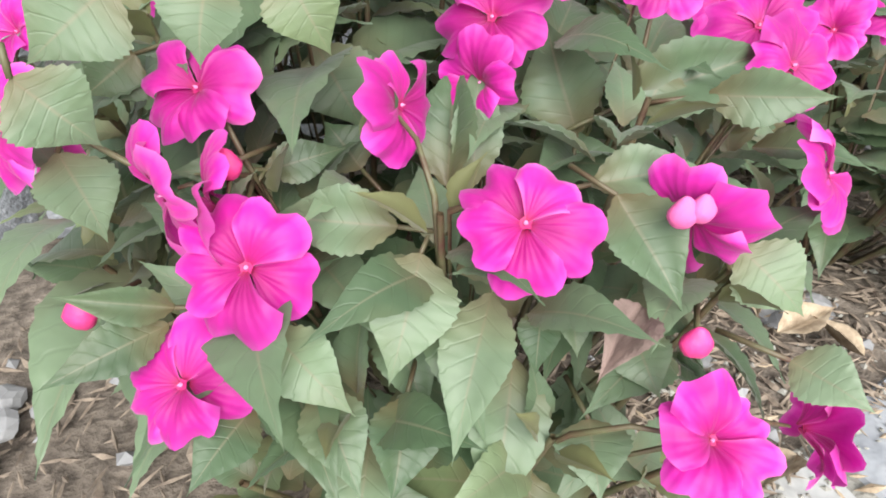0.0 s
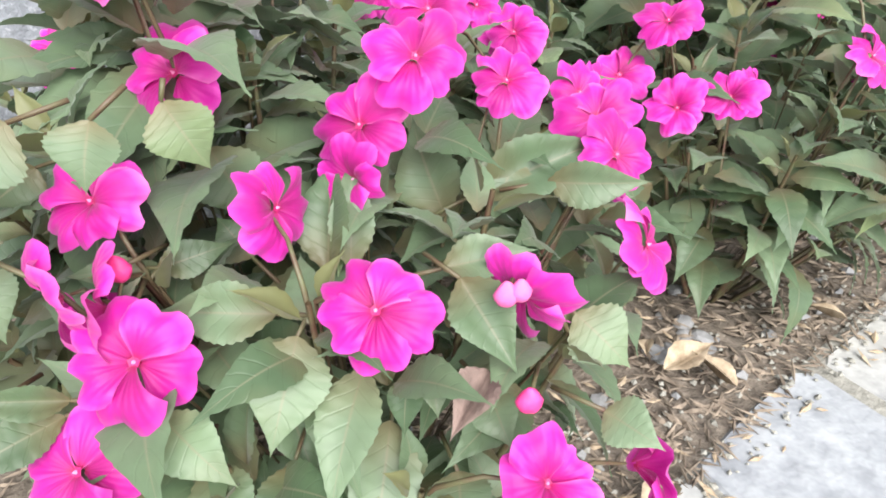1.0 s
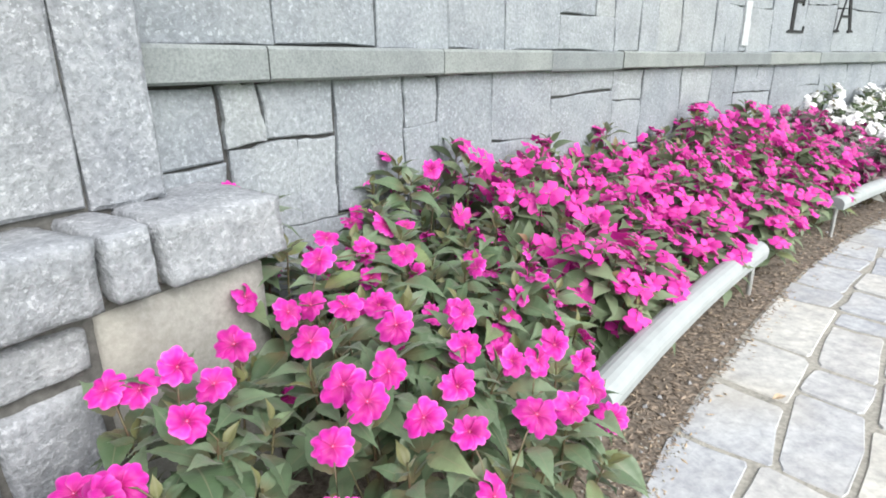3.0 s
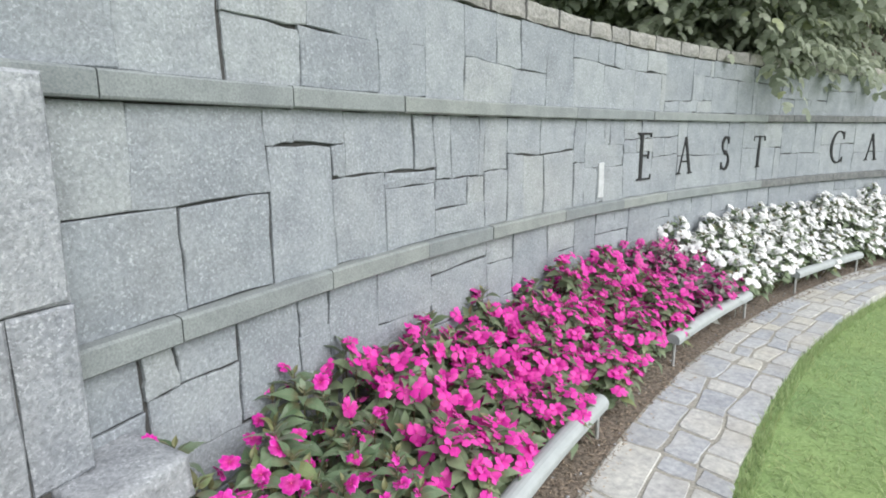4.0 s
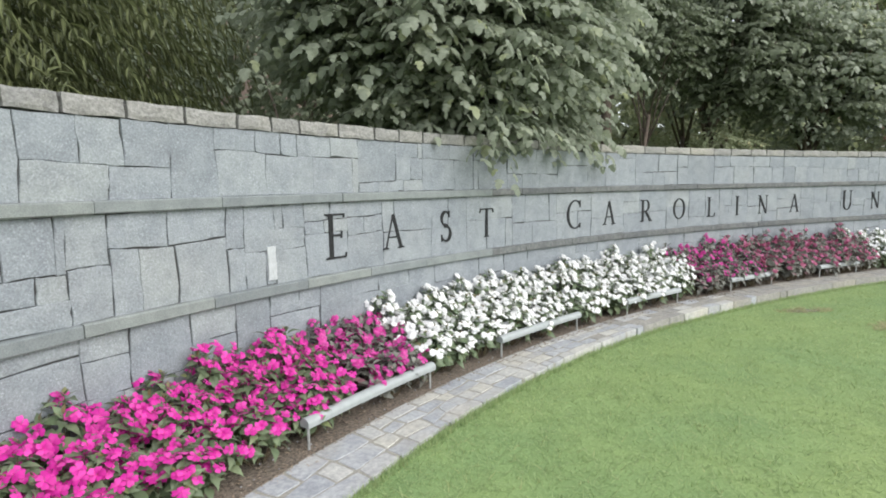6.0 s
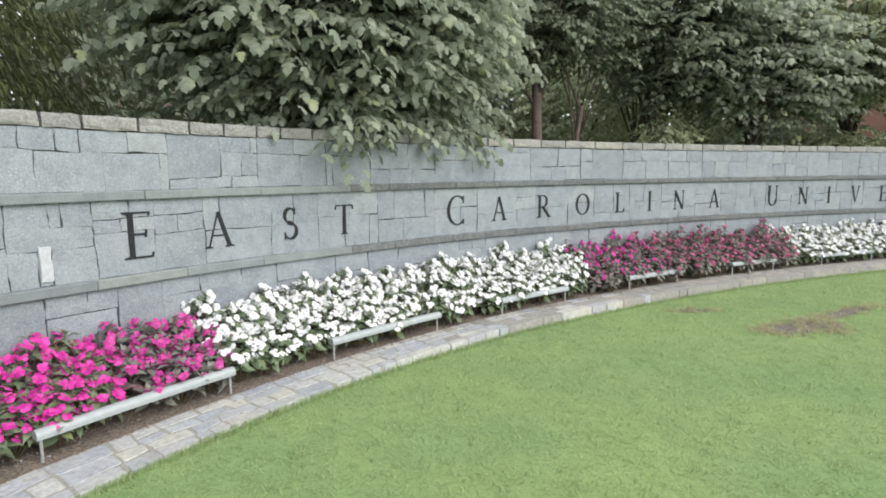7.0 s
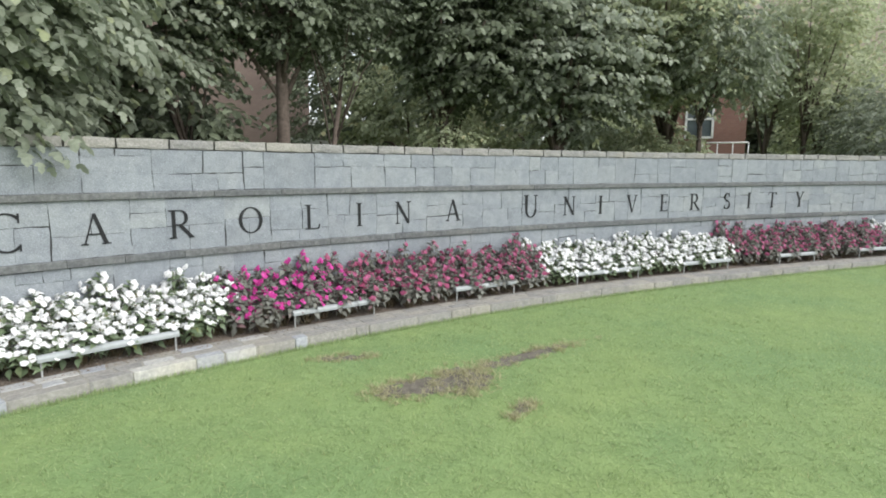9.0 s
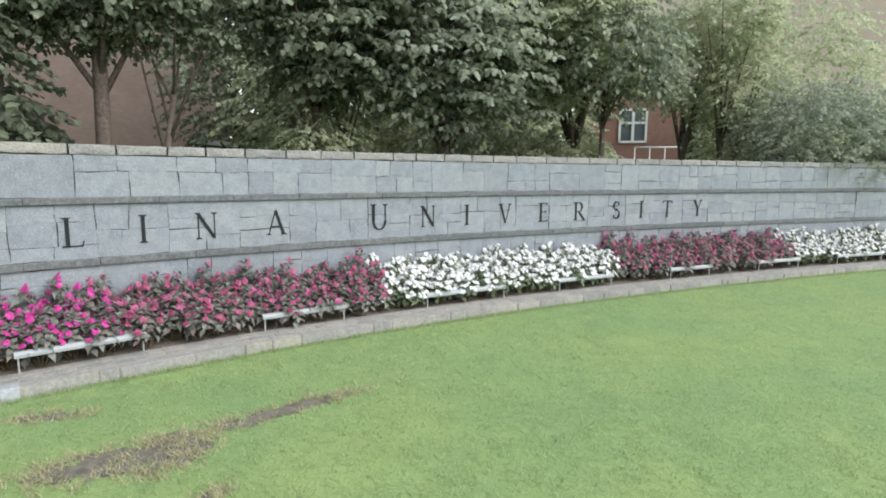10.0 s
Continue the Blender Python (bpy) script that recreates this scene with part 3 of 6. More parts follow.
while cap_s > -11.5:
    w = rng.uniform(0.5, 0.9)
    bm = bmesh.new()
    bmesh.ops.create_cube(bm, size=1)
    for v in bm.verts:
        v.co = Vector((v.co.x * (w - 0.008), (v.co.y + 0.5) * 0.58, v.co.z * 0.16))
    bmesh.ops.bevel(bm, geom=bm.edges[:], offset=0.012, segments=1, affect="EDGES")
    for v in bm.verts:
        v.co += Vector([rng.uniform(-0.006, 0.006) for _ in range(3)])
    part("cap_stone", bm_mesh("cap_stone", bm, GRANITE), wall, m=stand(cap_s - w / 2, -0.045, 2.337))
    cap_s -= w

# ---- the pier ----
pier = thing("pier_west", strip(-9.5, -7.1, 0.2, [(0.3, -0.2), (0.3, 1.47), (-0.075, 1.47), (-0.075, 0.585), (-0.195, 0.585), (-0.195, 0.495), (-0.172, 0.487), (-0.172, -0.2)], PIER_JOINT, "pier"),
             "rough split-granite pier with a projecting plinth course", "pier", kind="structure")
for s0, s1, z0, z1 in [(-7.222, -7.085, 0.608, 1.0), (-7.6, -7.222, 0.612, 1.0), (-8.0, -7.6, 0.605, 1.0), (-8.5, -8.0, 0.605, 1.0),
                       (-7.45, -7.085, 1.0, 1.48), (-7.9, -7.45, 1.0, 1.48), (-8.5, -7.9, 1.0, 1.48), (-9.0, -8.5, 0.605, 1.0), (-9.5, -9.0, 0.605, 1.0), (-8.95, -8.5, 1.0, 1.48), (-9.5, -8.95, 1.0, 1.48)]:
    lay(s0, s1, z0, z1, PIER, off=-0.094, parent=pier, jitter=0.004, edge=0.006, gap=0.003)


def rough_block(s0, s1, z0, z1, off0, off1, seed, label="", mat=PIER, lump=1.0):
    """A rough-hewn block with a lumpy face."""
    w, d, h = (at(s1, off0) - at(s0, off0)).length - 0.004, off1 - off0, z1 - z0 - 0.003
    bm = bmesh.new()
    bmesh.ops.create_cube(bm, size=1)
    bmesh.ops.subdivide_edges(bm, edges=bm.edges[:], cuts=9, use_grid_fill=True)
    for v in bm.verts:
        c = Vector((v.co.x * w, v.co.y * d, v.co.z * h))
        edge = sum(abs(abs(k) - 0.5) < 1e-4 for k in v.co)
        if edge >= 2:
            c -= Vector([math.copysign(0.004, t) if abs(abs(u) - 0.5) < 1e-4 else 0 for t, u in zip(c, v.co)])
        k = noise.noise_vector(c * 9 + Vector((seed * 3.1, 0, seed))) * 0.007 * lump + noise.noise_vector(c * 28 + Vector((0, seed, 0))) * 0.004 * lump
        k += Vector((0, noise.noise(c * 60 + Vector((seed, 0, 0))) * 0.003 * lump, noise.noise(c * 45) * 0.002 * lump))
        v.co = c + k
    m = stand((s0 + s1) / 2, (off0 + off1) / 2, (z0 + z1) / 2)
    part("plinth_stone", bm_mesh("plinth_stone", bm, mat, True), pier, label, m)


for i, (s0, s1) in enumerate([(-7.187, -6.937), (-7.278, -7.197), (-7.57, -7.285), (-8.1, -7.575), (-8.6, -8.1), (-9.05, -8.6), (-9.5, -9.05)]):
    rough_block(s0, s1, 0.483 + (0.006 if i == 1 else 0.0), 0.605, -0.227, 0.05, i + 1)
for i, (s0, s1, z0, z1) in enumerate([(-7.292, -6.962, 0.21, 0.472), (-7.44, -7.302, 0.385, 0.466), (-7.9, -7.45, 0.21, 0.47), (-7.445, -7.302, 0.16, 0.37), (-7.292, -6.962, 0.0, 0.2), (-8.5, -7.9, 0.0, 0.47), (-7.9, -7.45, 0.0, 0.2), (-7.445, -7.302, 0.0, 0.15), (-9.0, -8.5, 0.0, 0.47), (-9.5, -9.0, 0.0, 0.47)]):
    rough_block(s0, s1, z0, z1, -0.185, 0.0, i + 11, "smooth sandy-beige block" if i == 0 else "", SANDY if i in (0, 4) else PIER, 0.4 if i == 0 else 1)
if rest_v:
    k = part("distant_stones", mesh_of("distant_stones", rest_v, rest_f, GRANITE), wall, "grey granite blocks of the far wall")
    k["kind"] = "stuff"
    rest_v, rest_f = [], []

# ---- flagstones of the border path ----
def flag(s0, s1, o0, o1, far_list=None):
    """An irregular flagstone with worn, rounded corners, nearly flush with its mortar."""
    g = 0.009
    j = lambda k=0.008: rng.uniform(-k, k)
    cs = [(s0 + g + j(), o1 - g + j()), (s1 - g + j(), o1 - g + j()), (s1 - g + j(), o0 + g + j()), (s0 + g + j(), o0 + g + j())]
    loop = []
    for i in range(4):
        a, b, c = cs[i - 1], cs[i], cs[(i + 1) % 4]
        k = rng.uniform(0.02, 0.09)
        loop += [(b[0] + (a[0] - b[0]) * k, b[1] + (a[1] - b[1]) * k), (b[0] + (c[0] - b[0]) * k, b[1] + (c[1] - b[1]) * k)]
        mid = rng.uniform(0.4, 0.6)
        loop.append((b[0] + (c[0] - b[0]) * mid + j(0.005), b[1] + (c[1] - b[1]) * mid + j(0.005)))
    top, n = rng.uniform(-0.0015, 0.0015), len(loop)
    ms, mo = (s0 + s1) / 2, (o0 + o1) / 2
    verts = []
    for lift, inset in ((-0.16, 1.0), (-0.0045, 1.0), (0.0, 0.965)):
        for s, o in loop:
            s2, o2 = ms + (s - ms) * inset, mo + (o - mo) * inset
            calm = min(1.0, min(o2 - PAVE_OUT, BED_EDGE - o2) / 0.1)
            s2 += 0.035 * noise.noise(Vector((s * 4, o * 5, 2.0)))
            o2 += 0.035 * noise.noise(Vector((s * 3.5, o * 5, 7.0))) * max(0.45, calm)
            o2 = edge(s2) + (o2 - BED_EDGE) / (PAVE_OUT - BED_EDGE) * (outer(s2) - edge(s2))
            verts.append(at(s2, o2, top + lift + j(0.0008)))
    faces = [(i + n * r, (i + 1) % n + n * r, (i + 1) % n + n * r + n, i + n * r + n) for r in range(2) for i in range(n)] + [tuple(2 * n + i for i in range(n))]
    faces = [f[::-1] for f in faces]
    if far_list is None:
        part("flagstone", mesh_of("flagstone", verts, faces, TAN_FLAG if s0 + rng.uniform(-2.5, 2.5) > 1.2 else FLAG), paving)
    else:
        k = len(far_list[0])
        far_list[0].extend(verts)
        far_list[1].extend(tuple(i + k for i in f) for f in faces)


def flags(s0, s1):
    """Rows of flagstones of uneven length; the rows change every metre or two."""
    s, far = s0, ([], [])
    while s < s1:
        run = rng.uniform(0.5, 1.2)
        cuts = rng.choice([(-1.02, -1.2), (-1.08,), (-1.05, -1.21)]) if s < -5.2 else rng.choice([(-1.03, -1.2), (-1.0, -1.13, -1.25), (-1.04, -1.19), (-0.98, -1.1, -1.23), (-1.06, -1.21), (-1.02, -1.14, -1.24)])
        rows = [BED_EDGE, *cuts, PAVE_OUT]
        for a, b in zip(rows, rows[1:]):
            p = s
            while p < s + run - 1e-6:
                w = rng.uniform(0.2, 0.42) if s < -5.2 else rng.uniform(0.11, 0.30) if len(cuts) > 2 else rng.uniform(0.15, 0.36)
                if s > -0.5 and b == PAVE_OUT:
                    w = rng.uniform(0.3, 0.6)
                if s + run - p - w < 0.12:
                    w = s + run - p
                flag(p, p + w, b, a, None if -8.5 < s < 7 else far)
                p += w
        s += run
    k = part("distant_flagstones", mesh_of("distant_flagstones", far[0], far[1], TAN_FLAG), paving)
    k["kind"] = "stuff"


flags(-11.0, 24.0)

# ---- the carved inscription, drawn as thin dark plates: Roman capitals of thick and thin strokes with serifs ----
def bar(out, x0, y0, x1, y1, w0, w1=None):
    w1 = w0 if w1 is None else w1
    d = Vector((x1 - x0, y1 - y0)).normalized()
    nx, ny = -d.y, d.x
    out.append([(x0 + nx * w0 / 2, y0 + ny * w0 / 2), (x0 - nx * w0 / 2, y0 - ny * w0 / 2), (x1 - nx * w1 / 2, y1 - ny * w1 / 2), (x1 + nx * w1 / 2, y1 + ny * w1 / 2)])


def serif(out, x, y, w=0.26, up=1):
    h = 0.028
    out.append([(x - w / 2, y), (x + w / 2, y), (x + w / 2, y + up * h), (x + w * 0.2, y + up * h * 2), (x - w * 0.2, y + up * h * 2), (x - w / 2, y + up * h)])


def bow(out, cx, cy, rx, ry, a0, a1, thick, thin, steps=18, lean=0.0):
    """A curved stroke, thick where it runs upright and thin where it runs level."""
    pts = []
    for i in range(steps + 1):
        a = radians(a0 + (a1 - a0) * i / steps)
        w = thin + (thick - thin) * abs(math.cos(a + lean)) ** 1.5
        c, s_ = math.cos(a), math.sin(a)
        pts.append(((cx + (rx + w / 2) * c, cy + (ry + w / 2) * s_), (cx + (rx - w / 2) * c, cy + (ry - w / 2) * s_)))
    for (a, b), (c, d) in zip(pts, pts[1:]):
        out.append([a, b, d, c])


TK, TN = 0.12, 0.042


def glyph(ch):
    o = []
    if ch == "E":
        bar(o, 0.14, 0, 0.14, 1, TK)
        for y, l in ((0.025, 0.58), (0.52, 0.46), (0.975, 0.54)):
            bar(o, 0.1, y, l, y, TN)
            bar(o, l - 0.02, y - 0.07 if y > 0.1 else y - 0.02, l, y + (0.09 if y < 0.9 else 0.02), TN)
        serif(o, 0.1, 0), serif(o, 0.1, 1, up=-1)
        width = 0.6
    elif ch == "A":
        bar(o, 0.1, 0, 0.4, 1, TN)
        bar(o, 0.40, 1.0, 0.72, 0, TK * 0.9, TK)
        bar(o, 0.22, 0.34, 0.6, 0.34, TN)
        serif(o, 0.1, 0, 0.22), serif(o, 0.72, 0, 0.28)
        width = 0.82
    elif ch == "S":
        bow(o, 0.27, 0.745, 0.19, 0.225, 40, 255, TK, TN, lean=0.5)
        bow(o, 0.27, 0.275, 0.21, 0.245, 75, -140, TK, TN, lean=0.5)
        bar(o, 0.43, 0.99, 0.43, 0.78, TN), bar(o, 0.08, 0.02, 0.08, 0.24, TN)
        bar(o, 0.2, 0.54, 0.36, 0.50, TK)
        width = 0.52
    elif ch == "T":
        bar(o, 0.36, 0, 0.36, 1, TK)
        bar(o, 0.02, 0.97, 0.70, 0.97, TN)
        bar(o, 0.04, 0.99, 0.0, 0.84, TN), bar(o, 0.68, 0.99, 0.72, 0.84, TN)
        serif(o, 0.36, 0)
        width = 0.72
    elif ch == "C":
        bow(o, 0.45, 0.5, 0.39, 0.48, 48, 312, TK, TN, 26)
        bar(o, 0.72, 0.98, 0.72, 0.74, TN), bar(o, 0.72, 0.02, 0.72, 0.2, TN)
        width = 0.78
    elif ch == "R":
        bar(o, 0.14, 0, 0.14, 1, TK)
        bar(o, 0.1, 0.975, 0.36, 0.975, TN), bar(o, 0.1, 0.48, 0.36, 0.48, TN)
        bow(o, 0.36, 0.7275, 0.2, 0.2475, 90, -90, TK, TN, 14)
        bar(o, 0.34, 0.48, 0.72, 0.02, TK)
        serif(o, 0.1, 0), serif(o, 0.1, 1, up=-1), serif(o, 0.74, 0, 0.16)
        width = 0.78
    elif ch == "O":
        bow(o, 0.45, 0.5, 0.39, 0.48, 0, 360, TK, TN, 32)
        width = 0.9
    elif ch == "L":
        bar(o, 0.14, 0, 0.14, 1, TK)
        bar(o, 0.1, 0.025, 0.56, 0.025, TN), bar(o, 0.55, 0.0, 0.6, 0.2, TN)
        serif(o, 0.12, 1, up=-1), serif(o, 0.1, 0)
        width = 0.6
    elif ch == "I":
        bar(o, 0.14, 0, 0.14, 1, TK)
        serif(o, 0.14, 0), serif(o, 0.14, 1, up=-1)
        width = 0.28
    elif ch == "N":
        bar(o, 0.12, 0, 0.12, 1, TN), bar(o, 0.7, 0, 0.7, 1, TN)
        bar(o, 0.12, 0.96, 0.68, 0.04, TK)
        serif(o, 0.12, 0, 0.22), serif(o, 0.1, 1, 0.2, -1), serif(o, 0.7, 1, 0.22, -1)
        width = 0.82
    elif ch == "U":
        bar(o, 0.13, 0.36, 0.13, 1, TK), bar(o, 0.63, 0.36, 0.63, 1, TN)
        bow(o, 0.38, 0.37, 0.25, 0.34, 180, 360, TK * 0.8, TN, 14)
        serif(o, 0.13, 1, 0.26, -1), serif(o, 0.63, 1, 0.22, -1)
        width = 0.76
    elif ch == "V":
        bar(o, 0.1, 1, 0.4, 0, TK, TK * 0.8), bar(o, 0.4, 0, 0.68, 1, TN)
        serif(o, 0.1, 1, 0.26, -1), serif(o, 0.68, 1, 0.22, -1)
        width = 0.78
    else:
        bar(o, 0.36, 0, 0.36, 0.46, TK), bar(o, 0.08, 1, 0.36, 0.44, TK), bar(o, 0.36, 0.44, 0.64, 1, TN)
        serif(o, 0.36, 0), serif(o, 0.08, 1, 0.26, -1), serif(o, 0.64, 1, 0.22, -1)
        width = 0.72
    return o, width


inscription = thing("inscription", None, "dark carved capitals reading EAST CAROLINA UNIVERSITY", "inscription")
LETTERS = [("E", -3.07, 1), ("A", -2.41, 0), ("S", -1.70, 0), ("T", -1.07, 0), ("C", 0.51, 1), ("A", 1.23, 0), ("R", 2.04, 0), ("O", 2.80, 0),
           ("L", 3.57, 0), ("I", 4.22, 0), ("N", 4.88, 0), ("A", 5.70, 0), ("U", 7.13, 1), ("N", 7.90, 0), ("I", 8.56, 0), ("V", 9.25, 0),
           ("E", 9.98, 0), ("R", 10.71, 0), ("S", 11.49, 0), ("I", 12.04, 0), ("T", 12.63, 0), ("Y", 13.34, 0)]
for ch, s, big in LETTERS:
    polys, width = glyph(ch)
    h, z = (0.36, 0.985) if big else (0.305, 1.0)
    verts, faces = [], []
    for p in polys:
        area = sum(a[0] * b[1] - b[0] * a[1] for a, b in zip(p, p[1:] + p[:1]))
        p = p if area > 0 else p[::-1]
        k, c = len(verts), len(p)
        lift = rng.uniform(0.0, 0.0006)
        # each stroke is a dark plate standing 9 mm proud of the wall face
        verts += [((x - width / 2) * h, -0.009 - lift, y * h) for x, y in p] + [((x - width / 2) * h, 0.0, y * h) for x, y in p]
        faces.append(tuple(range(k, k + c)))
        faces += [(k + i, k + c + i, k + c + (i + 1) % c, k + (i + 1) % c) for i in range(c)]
    part("letter", mesh_of("letter", verts, faces, DARK_LETTER), inscription, m=stand(s, 0.0, z))

# ---- low white bars on stakes along the front of the bed ----
def low_bar(s0, s1, z=0.165, off=-0.74):
    ob = thing("light_bar", None, "low white half-round bar on two short metal stakes", "bar light", group="low bars along the bed")
    k, verts, faces = 9, [], []
    pro = [(0.04 * math.cos(radians(a)), 0.033 * math.sin(radians(a))) for a in range(0, 181, 20)] + [(-0.037, -0.024), (0.037, -0.024)]
    for i in range(k):
        s = s0 + (s1 - s0) * i / (k - 1)
        verts += [at(s, off + o, z + h) for o, h in pro]
    c = len(pro)
    for i in range(k - 1):
        for j in range(c):
            p, q = i * c + j, i * c + (j + 1) % c
            faces.append((p, q, q + c, p + c))
    faces += [tuple(range(c)), tuple((k - 1) * c + j for j in range(c))[::-1]]
    part("housing", mesh_of("housing", verts, faces, RAIL), ob)
    for s in (s0 + 0.03, s1 - 0.03):
        v, f = [], []
        tube(v, f, [at(s, off, -0.05), at(s, off, z - 0.005)], [0.009, 0.009], 8)
        part("stake", mesh_of("stake", v, f, STAKE), ob)


for s0, s1 in [(-6.47, -5.13), (-4.1, -2.76), (-1.8, -0.42), (0.54, 1.72), (2.95, 4.05), (5.27, 6.33), (7.5, 8.85), (9.84, 10.95), (12.2, 13.16), (14.3, 15.35), (16.3, 17.5)]:
    low_bar(s0, s1)

# ---- impatiens ----
def leaf_shape(teeth, length=1.0, width=0.50, droop=0.22, fold=0.10, rows=None):
    """An ovate leaf with a drawn-out tip along x, base at the origin; saw-toothed when teeth > 0."""
    rows = rows or (teeth if teeth else 5)
    verts, faces = [], []
    for i in range(rows + 1):
        t = i / rows
        u = max(0.0, (t - 0.36) / 0.64)
        w = width / 2 * math.sin(math.pi / 2 * min(1.0, t / 0.36)) ** 0.85 * (1 - u * u * (2.7 - 1.7 * u))
        w = max(w, 0.012 if t < 0.5 else 0.002)
        z = 0.09 * math.sin(math.pi * t) - droop * t * t
        x = length * t
        tooth, e = (1.0, x) if not teeth or i % 2 == 0 or i == rows else (1.07, x - 0.012)
        curl = fold * w
        if teeth:
            ripple = 0.010 * math.sin(i * 1.9)
            verts += [(e, -w * tooth, z + curl * 1.1 + ripple), (x, -w * 0.5, z + curl * 0.8), (x, 0, z - curl), (x, w * 0.5, z + curl * 0.8), (e, w * tooth, z + curl * 1.1 - ripple)]
        else:
            verts += [(x, -w, z + curl), (x, 0, z - curl), (x, w, z + curl)]
    c = 5 if teeth else 3
    for i in range(rows):
        for j in range(c - 1):
            a = i * c + j
            faces.append((a, a + c, a + c + 1, a + 1))
    return verts, faces


def leaf_uv(rows):
    return [(i / rows, u) for i in range(rows + 1) for u in (-1, -0.5, 0, 0.5, 1)]


def petal_shape(detail, half=0.66, notch=0.2, ruffle=0.03, cup=0.2, skew=0.0):
    """A two-lobed petal along x, one unit long, narrow at the throat."""
    rows, cols = (7, 12) if detail else (2, 4)
    verts, faces, uv = [], [], []
    for i in range(rows + 1):
        t = i / rows
        for j in range(cols + 1):
            u = j / cols * 2 - 1
            reach = 1.0 - 0.30 * abs(u) ** 3.0 - notch * math.exp(-((u - skew) / 0.24) ** 2)
            turn = u * half * (0.86 + 0.14 * math.sin(t * math.pi * 0.62))
            d = 0.05 + 0.95 * t * (1 - (1 - reach) * t)
            z = cup * math.sin(t * math.pi * 0.75) - 0.20 * t ** 3 + 0.05 * u * t - 0.07 * math.exp(-(u / 0.22) ** 2) * t ** 1.3
            z += ruffle * math.sin(u * 7 + t * 3) * t
            verts.append((d * math.cos(turn), d * math.sin(turn), z))
            uv.append((t, u))
    for i in range(rows):
        for j in range(cols):
            a = i * (cols + 1) + j
            faces.append((a, a + cols + 1, a + cols + 2, a + 1))
    return verts, faces, uv


def flower_shape(detail, seed=0, flat=False):
    """Five two-lobed petals round a small red throat; the flower looks along +z."""
    r = random.Random(seed + 40)
    verts, faces, idx, uv = [], [], [], []
    shut = -24 if seed % 4 == 3 and not flat else 0
    for k in range(5):
        wide, tilt = (r.uniform(0.70, 0.86), 13) if detail else (r.uniform(0.55, 0.70), 22)
        if flat:
            wide, tilt = r.uniform(0.74, 0.86), 9
        pv, pf, pu = petal_shape(detail, wide, r.uniform(0.14, 0.27) if detail else r.uniform(0.12, 0.22), r.uniform(0.03, 0.075), r.uniform(0.08, 0.26), r.uniform(-0.2, 0.2))
        turn = pose(0, 0, 0.03 * ((k * 2) % 5) - 0.05, r.uniform(-4, 14), r.uniform(-tilt, tilt * 0.55) + shut, 72 * k + r.uniform(-6, 6))
        size = r.uniform(0.84, 1.14)
        base = len(verts)
        verts += [turn @ (Vector(v) * size) for v in pv]
        faces += [tuple(i + base for i in f) for f in pf]
        uv += pu
        idx += [0] * len(pf)
    c = 10 if detail else 5
    for rad, z0, z1, mat in ((0.075, 0.07, 0.05, 2), (0.032, 0.08, 0.16, 1)):
        base = len(verts)
        verts += [Vector((rad * (1 + (0.35 if mat == 2 and i % 2 else 0)) * math.cos(2 * math.pi * i / c), rad * (1 + (0.35 if mat == 2 and i % 2 else 0)) * math.sin(2 * math.pi * i / c), z0)) for i in range(c)] + [Vector((0, 0, z1))]
        faces += [(base + i, base + (i + 1) % c, base + c) for i in range(c)]
        idx += [mat] * c
        uv += [(0.0, 0.0)] * (c + 1)
    return verts, faces, idx, uv


def whorl(r, tip, axis, n, size, spread=1.0):
    """Frames of n leaves round a shoot's tip: the older ones droop outwards, the young ones stand up."""
    out = []
    axis = axis.normalized()
    u = axis.orthogonal().normalized()
    u.rotate(Matrix.Rotation(r.uniform(0, 6.3), 3, axis))
    for i in range(n):
        a = i * 2.4 + r.uniform(-0.25, 0.25)
        age = i / max(1, n - 1)
        d = u.copy()
        d.rotate(Matrix.Rotation(a, 3, axis))
        lift = 1.12 - 1.15 * age * spread + r.uniform(-0.12, 0.12)
        x = (d + axis * lift).normalized()
        side = axis.cross(x).normalized()
        z = x.cross(side)
        side.rotate(Matrix.Rotation(r.uniform(-0.35, 0.35), 3, x))
        z = x.cross(side)
        ln = size * (0.42 + 0.68 * min(1, age * 1.5)) * r.uniform(0.85, 1.12)
        m = Matrix((x, side, z)).transposed().to_4x4() @ Matrix.Diagonal((ln, ln, ln, 1))
        m.translation = tip - axis * (0.05 * age + 0.004) + d * 0.006
        out.append((m, age))
    return out


